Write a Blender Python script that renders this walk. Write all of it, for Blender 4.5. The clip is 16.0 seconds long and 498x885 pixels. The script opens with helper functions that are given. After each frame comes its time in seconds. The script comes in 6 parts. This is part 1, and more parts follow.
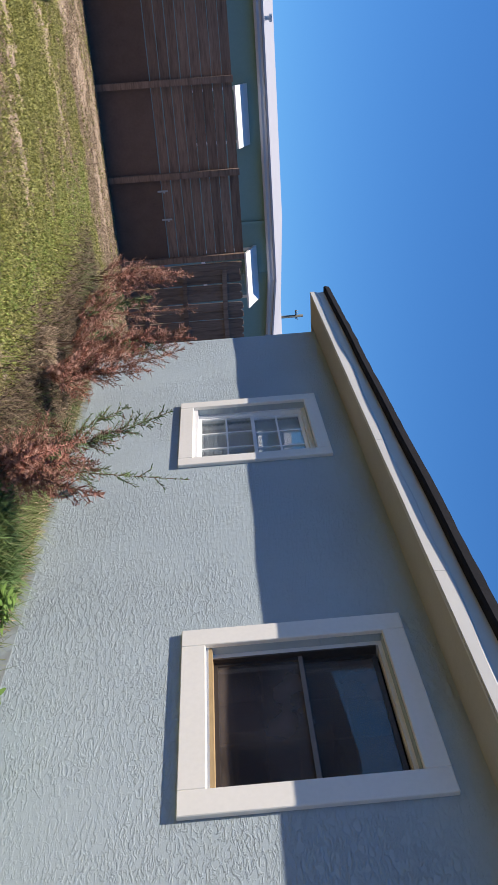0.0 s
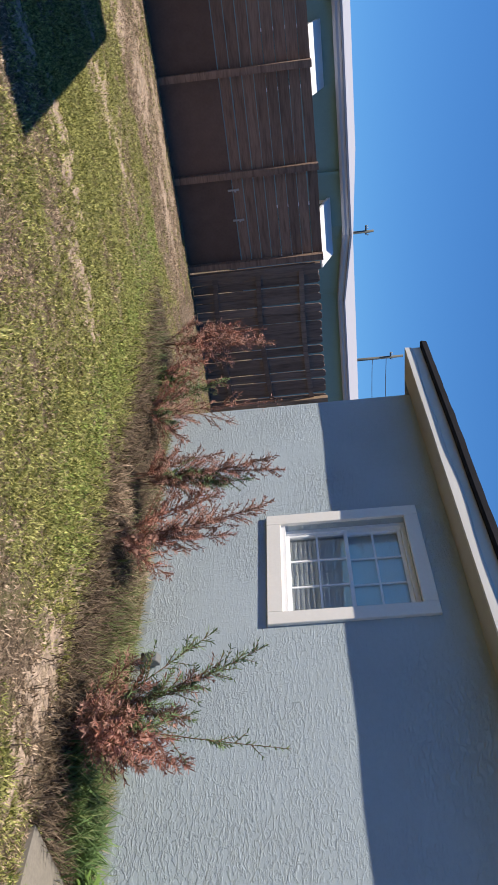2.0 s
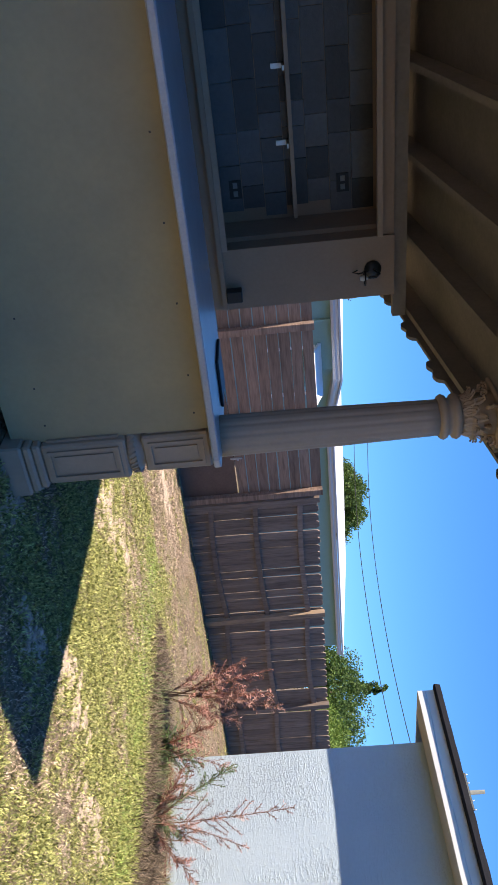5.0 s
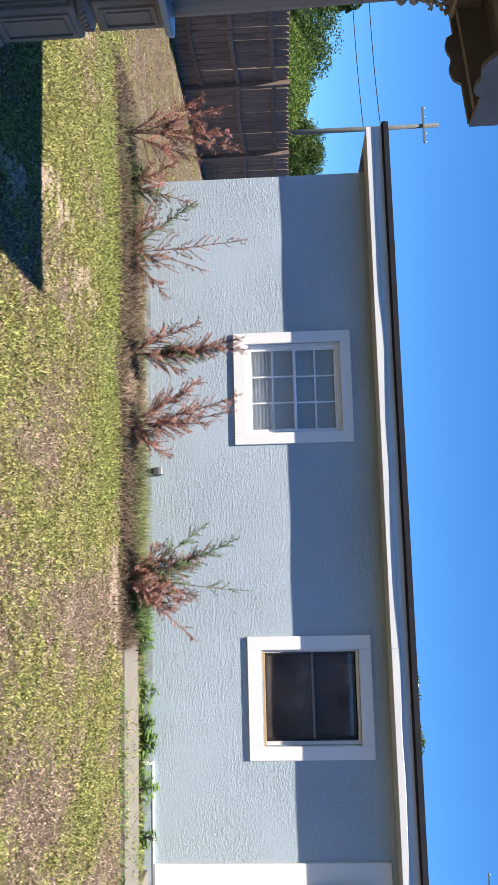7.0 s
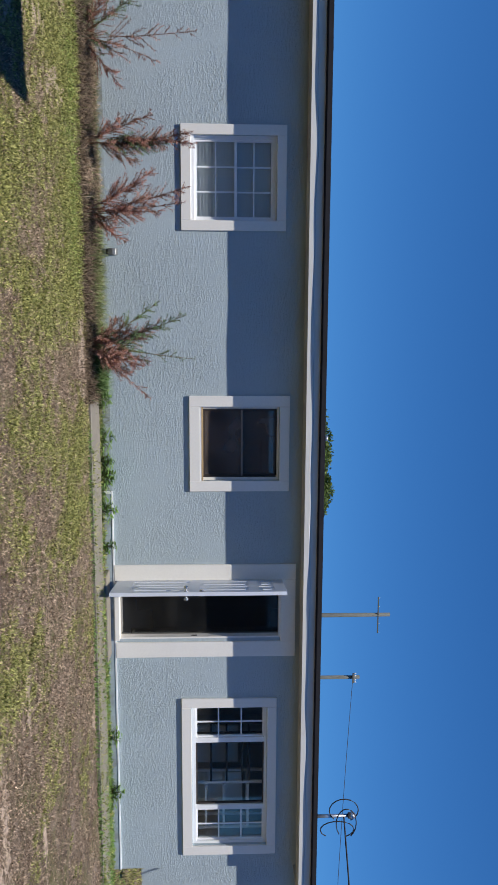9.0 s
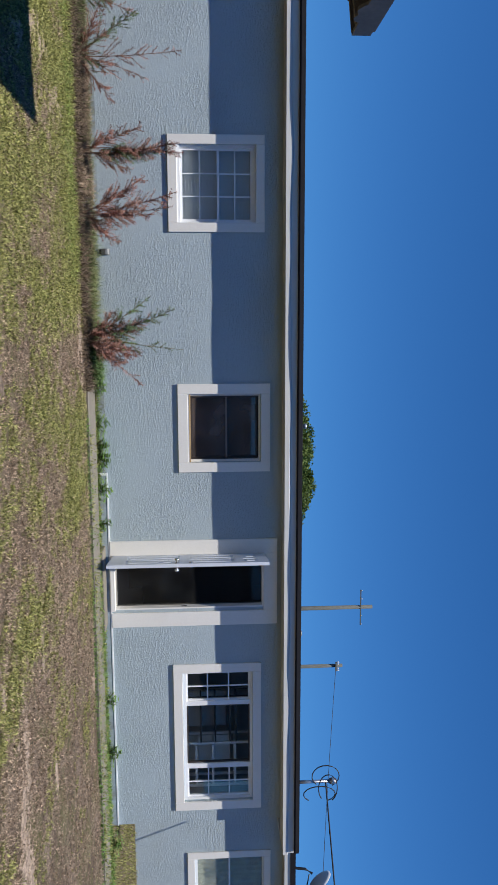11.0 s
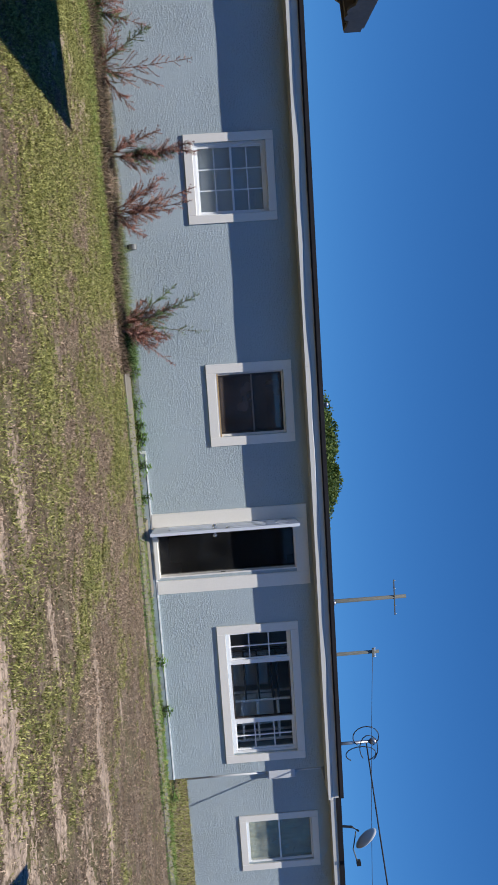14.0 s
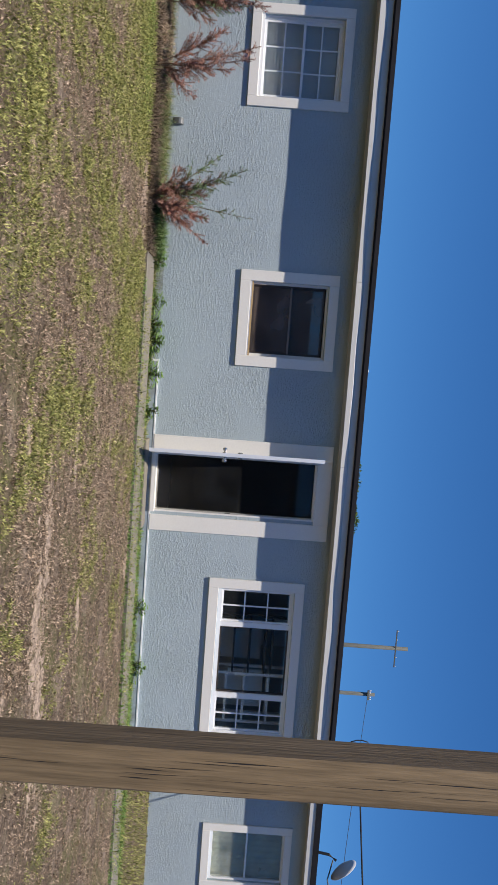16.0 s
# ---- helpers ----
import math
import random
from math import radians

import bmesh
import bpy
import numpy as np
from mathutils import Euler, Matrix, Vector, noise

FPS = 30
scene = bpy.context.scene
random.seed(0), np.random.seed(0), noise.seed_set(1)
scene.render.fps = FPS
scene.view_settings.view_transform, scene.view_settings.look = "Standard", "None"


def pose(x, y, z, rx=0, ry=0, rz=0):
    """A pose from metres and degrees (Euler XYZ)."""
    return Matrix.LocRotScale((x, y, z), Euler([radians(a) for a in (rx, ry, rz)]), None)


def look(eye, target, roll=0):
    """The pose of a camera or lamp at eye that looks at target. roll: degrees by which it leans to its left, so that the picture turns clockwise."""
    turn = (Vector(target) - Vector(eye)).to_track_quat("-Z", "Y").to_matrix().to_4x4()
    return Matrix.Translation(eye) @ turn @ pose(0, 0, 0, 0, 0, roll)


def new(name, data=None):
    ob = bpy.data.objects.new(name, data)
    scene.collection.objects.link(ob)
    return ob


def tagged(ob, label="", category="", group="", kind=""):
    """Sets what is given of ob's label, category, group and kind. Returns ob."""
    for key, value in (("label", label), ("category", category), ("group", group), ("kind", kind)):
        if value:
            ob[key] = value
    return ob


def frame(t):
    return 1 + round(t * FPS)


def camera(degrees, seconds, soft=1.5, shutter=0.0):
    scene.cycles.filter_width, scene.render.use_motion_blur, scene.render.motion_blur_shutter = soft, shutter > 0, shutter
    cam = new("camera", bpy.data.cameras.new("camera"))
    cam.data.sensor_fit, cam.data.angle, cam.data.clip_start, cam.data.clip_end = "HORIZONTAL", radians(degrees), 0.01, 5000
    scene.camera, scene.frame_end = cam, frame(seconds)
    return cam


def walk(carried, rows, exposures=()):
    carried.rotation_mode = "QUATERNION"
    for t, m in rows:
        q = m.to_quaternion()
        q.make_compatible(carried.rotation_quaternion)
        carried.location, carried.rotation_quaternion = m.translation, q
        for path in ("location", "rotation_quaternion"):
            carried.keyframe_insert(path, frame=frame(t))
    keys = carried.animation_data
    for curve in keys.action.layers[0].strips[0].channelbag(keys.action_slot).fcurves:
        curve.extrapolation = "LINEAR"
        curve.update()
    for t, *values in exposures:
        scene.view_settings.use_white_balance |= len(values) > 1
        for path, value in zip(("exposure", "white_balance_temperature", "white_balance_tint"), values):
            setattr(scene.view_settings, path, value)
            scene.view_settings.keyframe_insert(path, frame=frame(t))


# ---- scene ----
cam = camera(35.7, 16.0, soft=0.5)
PATH = [
    (0, (1.265, -2.893, 1.418), (-0.513, -1.978, 1.457), 85.3),
    (0.5, (0.983, -3.234, 1.398), (-0.816, -2.361, 1.364), 85.3),
    (1, (0.61, -3.616, 1.394), (-1.158, -2.689, 1.274), 84.9),
    (1.5, (0.219, -3.905, 1.379), (-1.497, -2.887, 1.251), 85.6),
    (2, (-0.275, -4.14, 1.356), (-1.921, -3.013, 1.207), 85.0),
    (2.5, (-0.645, -4.502, 1.371), (-2.18, -3.228, 1.23), 85.1),
    (3, (-1.112, -4.829, 1.364), (-2.564, -3.465, 1.189), 80.5),
    (3.5, (-1.443, -5.332, 1.351), (-3.043, -4.134, 1.299), 82.9),
    (3.6, (-1.517, -5.417, 1.352), (-3.194, -4.328, 1.292), 83.0),
    (4, (-1.759, -5.751, 1.327), (-3.533, -4.828, 1.27), 81.7),
    (4.2, (-1.897, -5.915, 1.332), (-3.695, -5.041, 1.282), 82.1),
    (6.3, (-2.784, -7.414, 1.338), (-3.831, -5.714, 1.224), 86.8),
    (6.5, (-2.84, -7.482, 1.373), (-3.77, -5.715, 1.256), 85.3),
    (7, (-2.885, -7.84, 1.51), (-3.175, -5.864, 1.409), 88.2),
    (7.5, (-2.98, -8.262, 1.408), (-2.903, -6.264, 1.362), 88.3),
    (8, (-3.021, -8.579, 1.29), (-2.903, -6.582, 1.271), 88.5),
    (8.5, (-3.047, -8.934, 1.33), (-2.747, -6.959, 1.237), 89.3),
    (9, (-3.015, -9.243, 1.381), (-2.697, -7.27, 1.463), 89.9),
    (9.2, (-3.02, -9.385, 1.386), (-2.692, -7.416, 1.511), 89.8),
    (11.3, (-2.945, -10.167, 1.322), (-2.625, -8.197, 1.453), 89.1),
    (11.5, (-2.938, -10.236, 1.325), (-2.621, -8.268, 1.484), 89.1),
    (12, (-3.017, -10.445, 1.312), (-2.568, -8.509, 1.536), 88.7),
    (12.5, (-2.993, -10.659, 1.311), (-2.644, -8.696, 1.471), 89.2),
    (13, (-2.99, -10.916, 1.291), (-2.679, -8.941, 1.341), 88.1),
    (13.5, (-3.011, -11.042, 1.265), (-2.7, -9.067, 1.318), 85.9),
    (14, (-2.682, -10.932, 1.234), (-2.369, -8.958, 1.298), 85.9),
    (14.5, (-2.342, -10.597, 1.351), (-1.973, -8.632, 1.371), 87.1),
    (15, (-1.896, -10.229, 1.297), (-1.547, -8.26, 1.27), 91.5),
    (15.5, (-1.463, -9.886, 1.235), (-1.245, -7.898, 1.254), 92.6),
    (16, (-0.996, -9.603, 1.249), (-0.785, -7.614, 1.258), 94.2),
]
EXPOSURES = [(0, 0.45, 7250, 12), (3, 0.36, 7250, 12), (3.5, 0.4, 7200, 12), (4, 0.98, 7300, 14), (6.3, 1.28, 7100, 14), (7, 0.93, 6900, 12), (7.6, 0.36, 6700, 10), (8.2, 0.16, 6600, 10), (9, 0.05, 6550, 10), (12, 0.03, 6500, 10), (14, 0.04, 6550, 10), (16, 0.08, 6900, 12)]
walk(cam, [(t, look(eye, target, roll)) for t, eye, target, roll in PATH], EXPOSURES)

# ---- world, sun, exposure ----
SUN_TO = Vector((-0.38, -1.0, 2.52)).normalized()
SUN_ELEV = math.asin(SUN_TO.z)
SUN_ROT = math.atan2(SUN_TO.x, SUN_TO.y)
world = bpy.data.worlds.new("sky_world")
scene.world = world
world.use_nodes = True
wt = world.node_tree
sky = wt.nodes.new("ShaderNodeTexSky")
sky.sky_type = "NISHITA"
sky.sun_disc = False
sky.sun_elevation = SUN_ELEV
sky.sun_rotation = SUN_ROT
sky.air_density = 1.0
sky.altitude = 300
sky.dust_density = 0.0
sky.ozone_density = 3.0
# sky is sampled above its true height, so the horizon comes out deeper blue
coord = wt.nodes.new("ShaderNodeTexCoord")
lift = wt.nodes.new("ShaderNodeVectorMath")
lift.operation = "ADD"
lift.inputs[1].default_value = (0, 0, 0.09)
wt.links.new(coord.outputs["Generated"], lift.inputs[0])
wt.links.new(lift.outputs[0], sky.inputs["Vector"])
hue = wt.nodes.new("ShaderNodeHueSaturation")
hue.inputs["Saturation"].default_value = 1.22
wt.links.new(sky.outputs[0], hue.inputs["Color"])
tint = wt.nodes.new("ShaderNodeVectorMath")
tint.operation = "MULTIPLY"
tint.inputs[1].default_value = (0.66, 1.12, 1.50)
wt.links.new(hue.outputs[0], tint.inputs[0])
wt.links.new(tint.outputs[0], wt.nodes["Background"].inputs[0])
wt.nodes["Background"].inputs[1].default_value = 0.076
sun_data = bpy.data.lights.new("sun", "SUN")
sun_data.energy = 4.9
sun_data.angle = radians(0.55)
sun_data.color = (1.0, 0.95, 0.88)
sun = new("sun", sun_data)
sun.matrix_world = look(SUN_TO * 40, (0, 0, 0))


# ---- materials ----
def mat(name, base, rough=0.8, metal=0.0, vary=0.12, scale=6.0, fine=60.0, bump=0.15, bump_dist=0.004, spot=None,
        spot_scale=2.0, spot_amount=0.4, stretch=(1, 1, 1), island=0.0, rand=0.0, spec=0.4):
    """A surface with broad stains, fine grain and relief."""
    m = bpy.data.materials.new(name)
    m.use_nodes = True
    nt = m.node_tree
    n, l = nt.nodes, nt.links
    b = n["Principled BSDF"]
    b.inputs["Roughness"].default_value = rough
    b.inputs["Metallic"].default_value = metal
    b.inputs["Specular IOR Level"].default_value = spec
    geo = n.new("ShaderNodeNewGeometry")
    mp = n.new("ShaderNodeMapping")
    mp.inputs["Scale"].default_value = stretch
    l.new(geo.outputs["Position"], mp.inputs["Vector"])
    big = n.new("ShaderNodeTexNoise")
    big.inputs["Scale"].default_value = scale
    big.inputs["Detail"].default_value = 4
    l.new(mp.outputs[0], big.inputs["Vector"])
    small = n.new("ShaderNodeTexNoise")
    small.inputs["Scale"].default_value = fine
    small.inputs["Detail"].default_value = 5
    l.new(mp.outputs[0], small.inputs["Vector"])
    add = n.new("ShaderNodeMath")
    add.operation = "ADD"
    l.new(big.outputs["Fac"], add.inputs[0])
    l.new(small.outputs["Fac"], add.inputs[1])
    rng = n.new("ShaderNodeMapRange")
    rng.inputs["From Min"].default_value = 0.6
    rng.inputs["From Max"].default_value = 1.4
    rng.inputs["To Min"].default_value = 1 - vary
    rng.inputs["To Max"].default_value = 1 + vary
    l.new(add.outputs[0], rng.inputs["Value"])
    last = rng.outputs[0]
    if island or rand:
        src = geo.outputs["Random Per Island"] if island else n.new("ShaderNodeObjectInfo").outputs["Random"]
        r2 = n.new("ShaderNodeMapRange")
        amount = island or rand
        r2.inputs["To Min"].default_value = 1 - amount
        r2.inputs["To Max"].default_value = 1 + amount
        l.new(src, r2.inputs["Value"])
        mul = n.new("ShaderNodeMath")
        mul.operation = "MULTIPLY"
        l.new(last, mul.inputs[0])
        l.new(r2.outputs[0], mul.inputs[1])
        last = mul.outputs[0]
    col = n.new("ShaderNodeMix")
    col.data_type = "RGBA"
    col.inputs["A"].default_value = (*base, 1)
    col.inputs["B"].default_value = (*(spot or base), 1)
    col.inputs["Factor"].default_value = 0
    if spot:
        sp = n.new("ShaderNodeTexNoise")
        sp.inputs["Scale"].default_value = spot_scale
        sp.inputs["Detail"].default_value = 6
        l.new(mp.outputs[0], sp.inputs["Vector"])
        sr = n.new("ShaderNodeMapRange")
        sr.inputs["From Min"].default_value = 0.5
        sr.inputs["From Max"].default_value = 0.68
        sr.inputs["To Max"].default_value = spot_amount
        l.new(sp.outputs["Fac"], sr.inputs["Value"])
        l.new(sr.outputs[0], col.inputs["Factor"])
    sc = n.new("ShaderNodeVectorMath")
    sc.operation = "SCALE"
    l.new(col.outputs["Result"], sc.inputs[0])
    l.new(last, sc.inputs["Scale"])
    l.new(sc.outputs[0], b.inputs["Base Color"])
    if bump:
        bp = n.new("ShaderNodeBump")
        bp.inputs["Strength"].default_value = bump
        bp.inputs["Distance"].default_value = bump_dist
        l.new(small.outputs["Fac"], bp.inputs["Height"])
        l.new(bp.outputs[0], b.inputs["Normal"])
    return m


def stucco_mat():
    """Painted knock-down stucco with raised, mostly level trowel ridges, heavier in places."""
    m = mat("blue_grey_stucco", (0.40, 0.475, 0.51), 0.85, vary=0.05, scale=1.3, fine=25, bump=0)
    n, l = m.node_tree.nodes, m.node_tree.links
    geo = n.new("ShaderNodeNewGeometry")
    mp = n.new("ShaderNodeMapping")
    mp.inputs["Scale"].default_value = (21, 21, 50)
    l.new(geo.outputs["Position"], mp.inputs["Vector"])
    a = n.new("ShaderNodeTexNoise")
    a.inputs["Scale"].default_value = 1.0
    a.inputs["Detail"].default_value = 5
    a.inputs["Roughness"].default_value = 0.62
    a.inputs["Distortion"].default_value = 1.0
    l.new(mp.outputs[0], a.inputs["Vector"])
    ridge = n.new("ShaderNodeMapRange")
    ridge.interpolation_type = "SMOOTHSTEP"
    ridge.inputs["From Min"].default_value = 0.46
    ridge.inputs["From Max"].default_value = 0.61
    l.new(a.outputs["Fac"], ridge.inputs["Value"])
    patch = n.new("ShaderNodeTexNoise")
    patch.inputs["Scale"].default_value = 1.1
    patch.inputs["Detail"].default_value = 3
    l.new(geo.outputs["Position"], patch.inputs["Vector"])
    pr = n.new("ShaderNodeMapRange")
    pr.inputs["From Min"].default_value = 0.38
    pr.inputs["From Max"].default_value = 0.64
    pr.inputs["To Min"].default_value = 0.16
    pr.inputs["To Max"].default_value = 1.0
    l.new(patch.outputs["Fac"], pr.inputs["Value"])
    mul = n.new("ShaderNodeMath")
    mul.operation = "MULTIPLY"
    l.new(ridge.outputs[0], mul.inputs[0])
    l.new(pr.outputs[0], mul.inputs[1])
    grain = n.new("ShaderNodeTexNoise")
    grain.inputs["Scale"].default_value = 180
    l.new(geo.outputs["Position"], grain.inputs["Vector"])
    g2 = n.new("ShaderNodeMath")
    g2.operation = "MULTIPLY_ADD"
    l.new(grain.outputs["Fac"], g2.inputs[0])
    g2.inputs[1].default_value = 0.10
    l.new(mul.outputs[0], g2.inputs[2])
    bp = n.new("ShaderNodeBump")
    bp.inputs["Strength"].default_value = 0.72
    bp.inputs["Distance"].default_value = 0.007
    l.new(g2.outputs[0], bp.inputs["Height"])
    l.new(bp.outputs[0], n["Principled BSDF"].inputs["Normal"])
    return m


def wood_mat(name, base, stretch, dark=0.5, rand=0.2, bump=0.4):
    m = mat(name, base, 0.85, vary=0.3, scale=5, fine=28, bump=bump, bump_dist=0.003, stretch=stretch, rand=rand,
            spot=tuple(c * dark for c in base), spot_scale=9, spot_amount=0.7)
    return m


def glass_mat(name, tint=(0.88, 0.91, 0.91), shine=0.09, film=0.04, film_colour=(0.55, 0.58, 0.60)):
    """A pane: a mirror coat over a clear sheet, stronger at a slant, with an uneven diffuse film."""
    m = bpy.data.materials.new(name)
    m.use_nodes = True
    n, l = m.node_tree.nodes, m.node_tree.links
    n.remove(n["Principled BSDF"])
    out = n["Material Output"]
    tr = n.new("ShaderNodeBsdfTransparent")
    tr.inputs[0].default_value = (*tint, 1)
    gl = n.new("ShaderNodeBsdfGlossy")
    gl.inputs["Roughness"].default_value = 0.02
    gl.inputs["Color"].default_value = (0.9, 0.93, 0.95, 1)
    lw = n.new("ShaderNodeLayerWeight")
    lw.inputs["Blend"].default_value = 0.5
    pw = n.new("ShaderNodeMath")
    pw.operation = "POWER"
    pw.inputs[1].default_value = 4.0
    l.new(lw.outputs["Facing"], pw.inputs[0])
    fr = n.new("ShaderNodeMath")
    fr.operation = "MULTIPLY_ADD"
    fr.inputs[1].default_value = 0.85
    fr.inputs[2].default_value = shine
    l.new(pw.outputs[0], fr.inputs[0])
    mx = n.new("ShaderNodeMixShader")
    l.new(fr.outputs[0], mx.inputs[0])
    l.new(tr.outputs[0], mx.inputs[1])
    l.new(gl.outputs[0], mx.inputs[2])
    # diffuse film that makes the pane paler in uneven patches
    df = n.new("ShaderNodeBsdfDiffuse")
    df.inputs[0].default_value = (*film_colour, 1)
    nz = n.new("ShaderNodeTexNoise")
    nz.inputs["Scale"].default_value = 3.0
    nz.inputs["Detail"].default_value = 5
    gp = n.new("ShaderNodeNewGeometry")
    l.new(gp.outputs["Position"], nz.inputs["Vector"])
    dm = n.new("ShaderNodeMapRange")
    dm.inputs["From Min"].default_value = 0.35
    dm.inputs["From Max"].default_value = 0.75
    dm.inputs["To Min"].default_value = film * 0.6
    dm.inputs["To Max"].default_value = film * 2.0
    l.new(nz.outputs["Fac"], dm.inputs["Value"])
    m2 = n.new("ShaderNodeMixShader")
    l.new(dm.outputs[0], m2.inputs[0])
    l.new(mx.outputs[0], m2.inputs[1])
    l.new(df.outputs[0], m2.inputs[2])
    l.new(m2.outputs[0], out.inputs["Surface"])
    return m


def ground_mat():
    """Thin soil under a patchy lawn: sandy earth, thatch and moss-green."""
    m = mat("lawn_soil", (0.15, 0.112, 0.08), 0.95, vary=1.0, scale=30, fine=95, bump=1.0, bump_dist=0.03,
            spot=(0.28, 0.22, 0.17), spot_scale=2.6, spot_amount=0.9, stretch=(0.7, 1.0, 1.0), spec=0.1)
    n, l = m.node_tree.nodes, m.node_tree.links
    geo = n.new("ShaderNodeNewGeometry")
    gn = n.new("ShaderNodeTexNoise")
    gn.inputs["Scale"].default_value = 1.9
    gn.inputs["Detail"].default_value = 8
    gn.inputs["Roughness"].default_value = 0.7
    l.new(geo.outputs["Position"], gn.inputs["Vector"])
    r = n.new("ShaderNodeMapRange")
    r.inputs["From Min"].default_value = 0.47
    r.inputs["From Max"].default_value = 0.6
    r.inputs["To Max"].default_value = 0.4
    l.new(gn.outputs["Fac"], r.inputs["Value"])
    b = n["Principled BSDF"]
    old = b.inputs["Base Color"].links[0].from_socket
    mx = n.new("ShaderNodeMix")
    mx.data_type = "RGBA"
    mx.inputs["B"].default_value = (0.15, 0.17, 0.05, 1)
    l.new(old, mx.inputs["A"])
    l.new(r.outputs[0], mx.inputs["Factor"])
    l.new(mx.outputs["Result"], b.inputs["Base Color"])
    return m


def leaf_mat(name, a, b2, rough=0.6, trans=0.25, speckle=False):
    """Leaves and blades whose colour runs from one tone to another, leaf by leaf."""
    m = bpy.data.materials.new(name)
    m.use_nodes = True
    n, l = m.node_tree.nodes, m.node_tree.links
    b = n["Principled BSDF"]
    geo = n.new("ShaderNodeNewGeometry")
    mx = n.new("ShaderNodeMix")
    mx.data_type = "RGBA"
    mx.inputs["A"].default_value = (*a, 1)
    mx.inputs["B"].default_value = (*b2, 1)
    l.new(geo.outputs["Random Per Island"], mx.inputs["Factor"])
    nz = n.new("ShaderNodeTexNoise")
    nz.inputs["Scale"].default_value = 34 if speckle else 3
    nz.inputs["Detail"].default_value = 5 if speckle else 2
    l.new(geo.outputs["Position"], nz.inputs["Vector"])
    r = n.new("ShaderNodeMapRange")
    r.inputs["From Min"].default_value = 0.3
    r.inputs["From Max"].default_value = 0.7
    r.inputs["To Min"].default_value = 0.35 if speckle else 0.7
    r.inputs["To Max"].default_value = 1.65 if speckle else 1.3
    l.new(nz.outputs["Fac"], r.inputs["Value"])
    sc = n.new("ShaderNodeVectorMath")
    sc.operation = "SCALE"
    l.new(mx.outputs["Result"], sc.inputs[0])
    l.new(r.outputs[0], sc.inputs["Scale"])
    l.new(sc.outputs[0], b.inputs["Base Color"])
    b.inputs["Roughness"].default_value = rough
    b.inputs["Specular IOR Level"].default_value = 0.25
    tl = n.new("ShaderNodeBsdfTranslucent")
    l.new(sc.outputs[0], tl.inputs[0])
    ms = n.new("ShaderNodeMixShader")
    ms.inputs[0].default_value = trans
    l.new(b.outputs[0], ms.inputs[1])
    l.new(tl.outputs[0], ms.inputs[2])
    l.new(ms.outputs[0], n["Material Output"].inputs["Surface"])
    return m


STUCCO = stucco_mat()
SLABPAINT = mat("painted_slab_edge", (0.35, 0.41, 0.44), 0.8, vary=0.2, fine=30, spot=(0.16, 0.15, 0.12), spot_scale=5, spot_amount=0.5)
TRIM = mat("cream_white_trim", (0.79, 0.77, 0.72), 0.55, vary=0.04, scale=2, fine=40, bump=0.08)
FASCIA = mat("white_fascia_paint", (0.55, 0.545, 0.52), 0.55, vary=0.05, scale=2, fine=30, bump=0.1, spot=(0.5, 0.47, 0.4), spot_scale=3, spot_amount=0.15, stretch=(0.3, 1, 1))
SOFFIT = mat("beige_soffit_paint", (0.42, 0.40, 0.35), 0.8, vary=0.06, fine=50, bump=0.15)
SHINGLE = mat("dark_shingle", (0.016, 0.016, 0.019), 0.95, spec=0.15, vary=0.3, fine=70, bump=0.6)
VINYL = mat("white_vinyl", (0.82, 0.83, 0.83), 0.35, vary=0.03, bump=0.04)
BRONZE = mat("dark_bronze_frame", (0.06, 0.05, 0.045), 0.45, metal=0.3, vary=0.15)
INNERBAR = mat("brown_grey_bar_enamel", (0.22, 0.18, 0.16), 0.5, vary=0.1)
TANWOOD = mat("tan_sill_wood", (0.42, 0.30, 0.16), 0.6, vary=0.15, stretch=(0.3, 1, 1), fine=40)
CLEARGLASS = glass_mat("clear_window_glass", (0.9, 0.92, 0.92), 0.06, film=0.008)
GLASS = glass_mat("window_glass", (0.88, 0.90, 0.90), 0.08, film=0.05)
HAZYGLASS = glass_mat("hazy_window_glass", (0.8, 0.82, 0.8), 0.03, 0.22, (0.42, 0.46, 0.42))
STORM = glass_mat("dusty_storm_glass", (0.6, 0.6, 0.6), 0.015, 0.012)
MESHGLASS = glass_mat("dark_screened_glass", (0.42, 0.42, 0.42), 0.07, 0.30, (0.24, 0.20, 0.185))
BLIND = mat("grey_blind", (0.90, 0.92, 0.90), 0.6, vary=0.06, bump=0.05)
CURTAIN = mat("grey_curtain", (0.46, 0.50, 0.46), 0.9, vary=0.15, scale=3, stretch=(3, 1, 0.3), bump=0.2)
# dark paint stands for unlit rooms; the pale floor makes up for missing light
ROOM = mat("dark_paint_for_dim_rooms", (0.12, 0.11, 0.105), 0.9, vary=0.1)
ROOMFLOOR = mat("pale_floor_for_dim_rooms", (0.62, 0.62, 0.64), 0.6, vary=0.2)
DOORPAINT = mat("white_door_paint", (0.66, 0.70, 0.76), 0.4, vary=0.04, bump=0.05)
CHROME = mat("satin_nickel", (0.6, 0.6, 0.6), 0.25, metal=1.0, vary=0.05, bump=0)
CONCRETE = mat("weathered_concrete", (0.21, 0.19, 0.16), 0.9, vary=0.2, scale=4, fine=60, bump=0.4, spot=(0.2, 0.18, 0.14), spot_scale=4, spot_amount=0.6)
SOIL = ground_mat()
SANDMAT = mat("pale_bare_sand", (0.34, 0.265, 0.205), 0.95, vary=0.8, scale=16, fine=60, bump=0.9, bump_dist=0.01, spot=(0.20, 0.16, 0.10), spot_scale=14, spot_amount=0.7, spec=0.1)
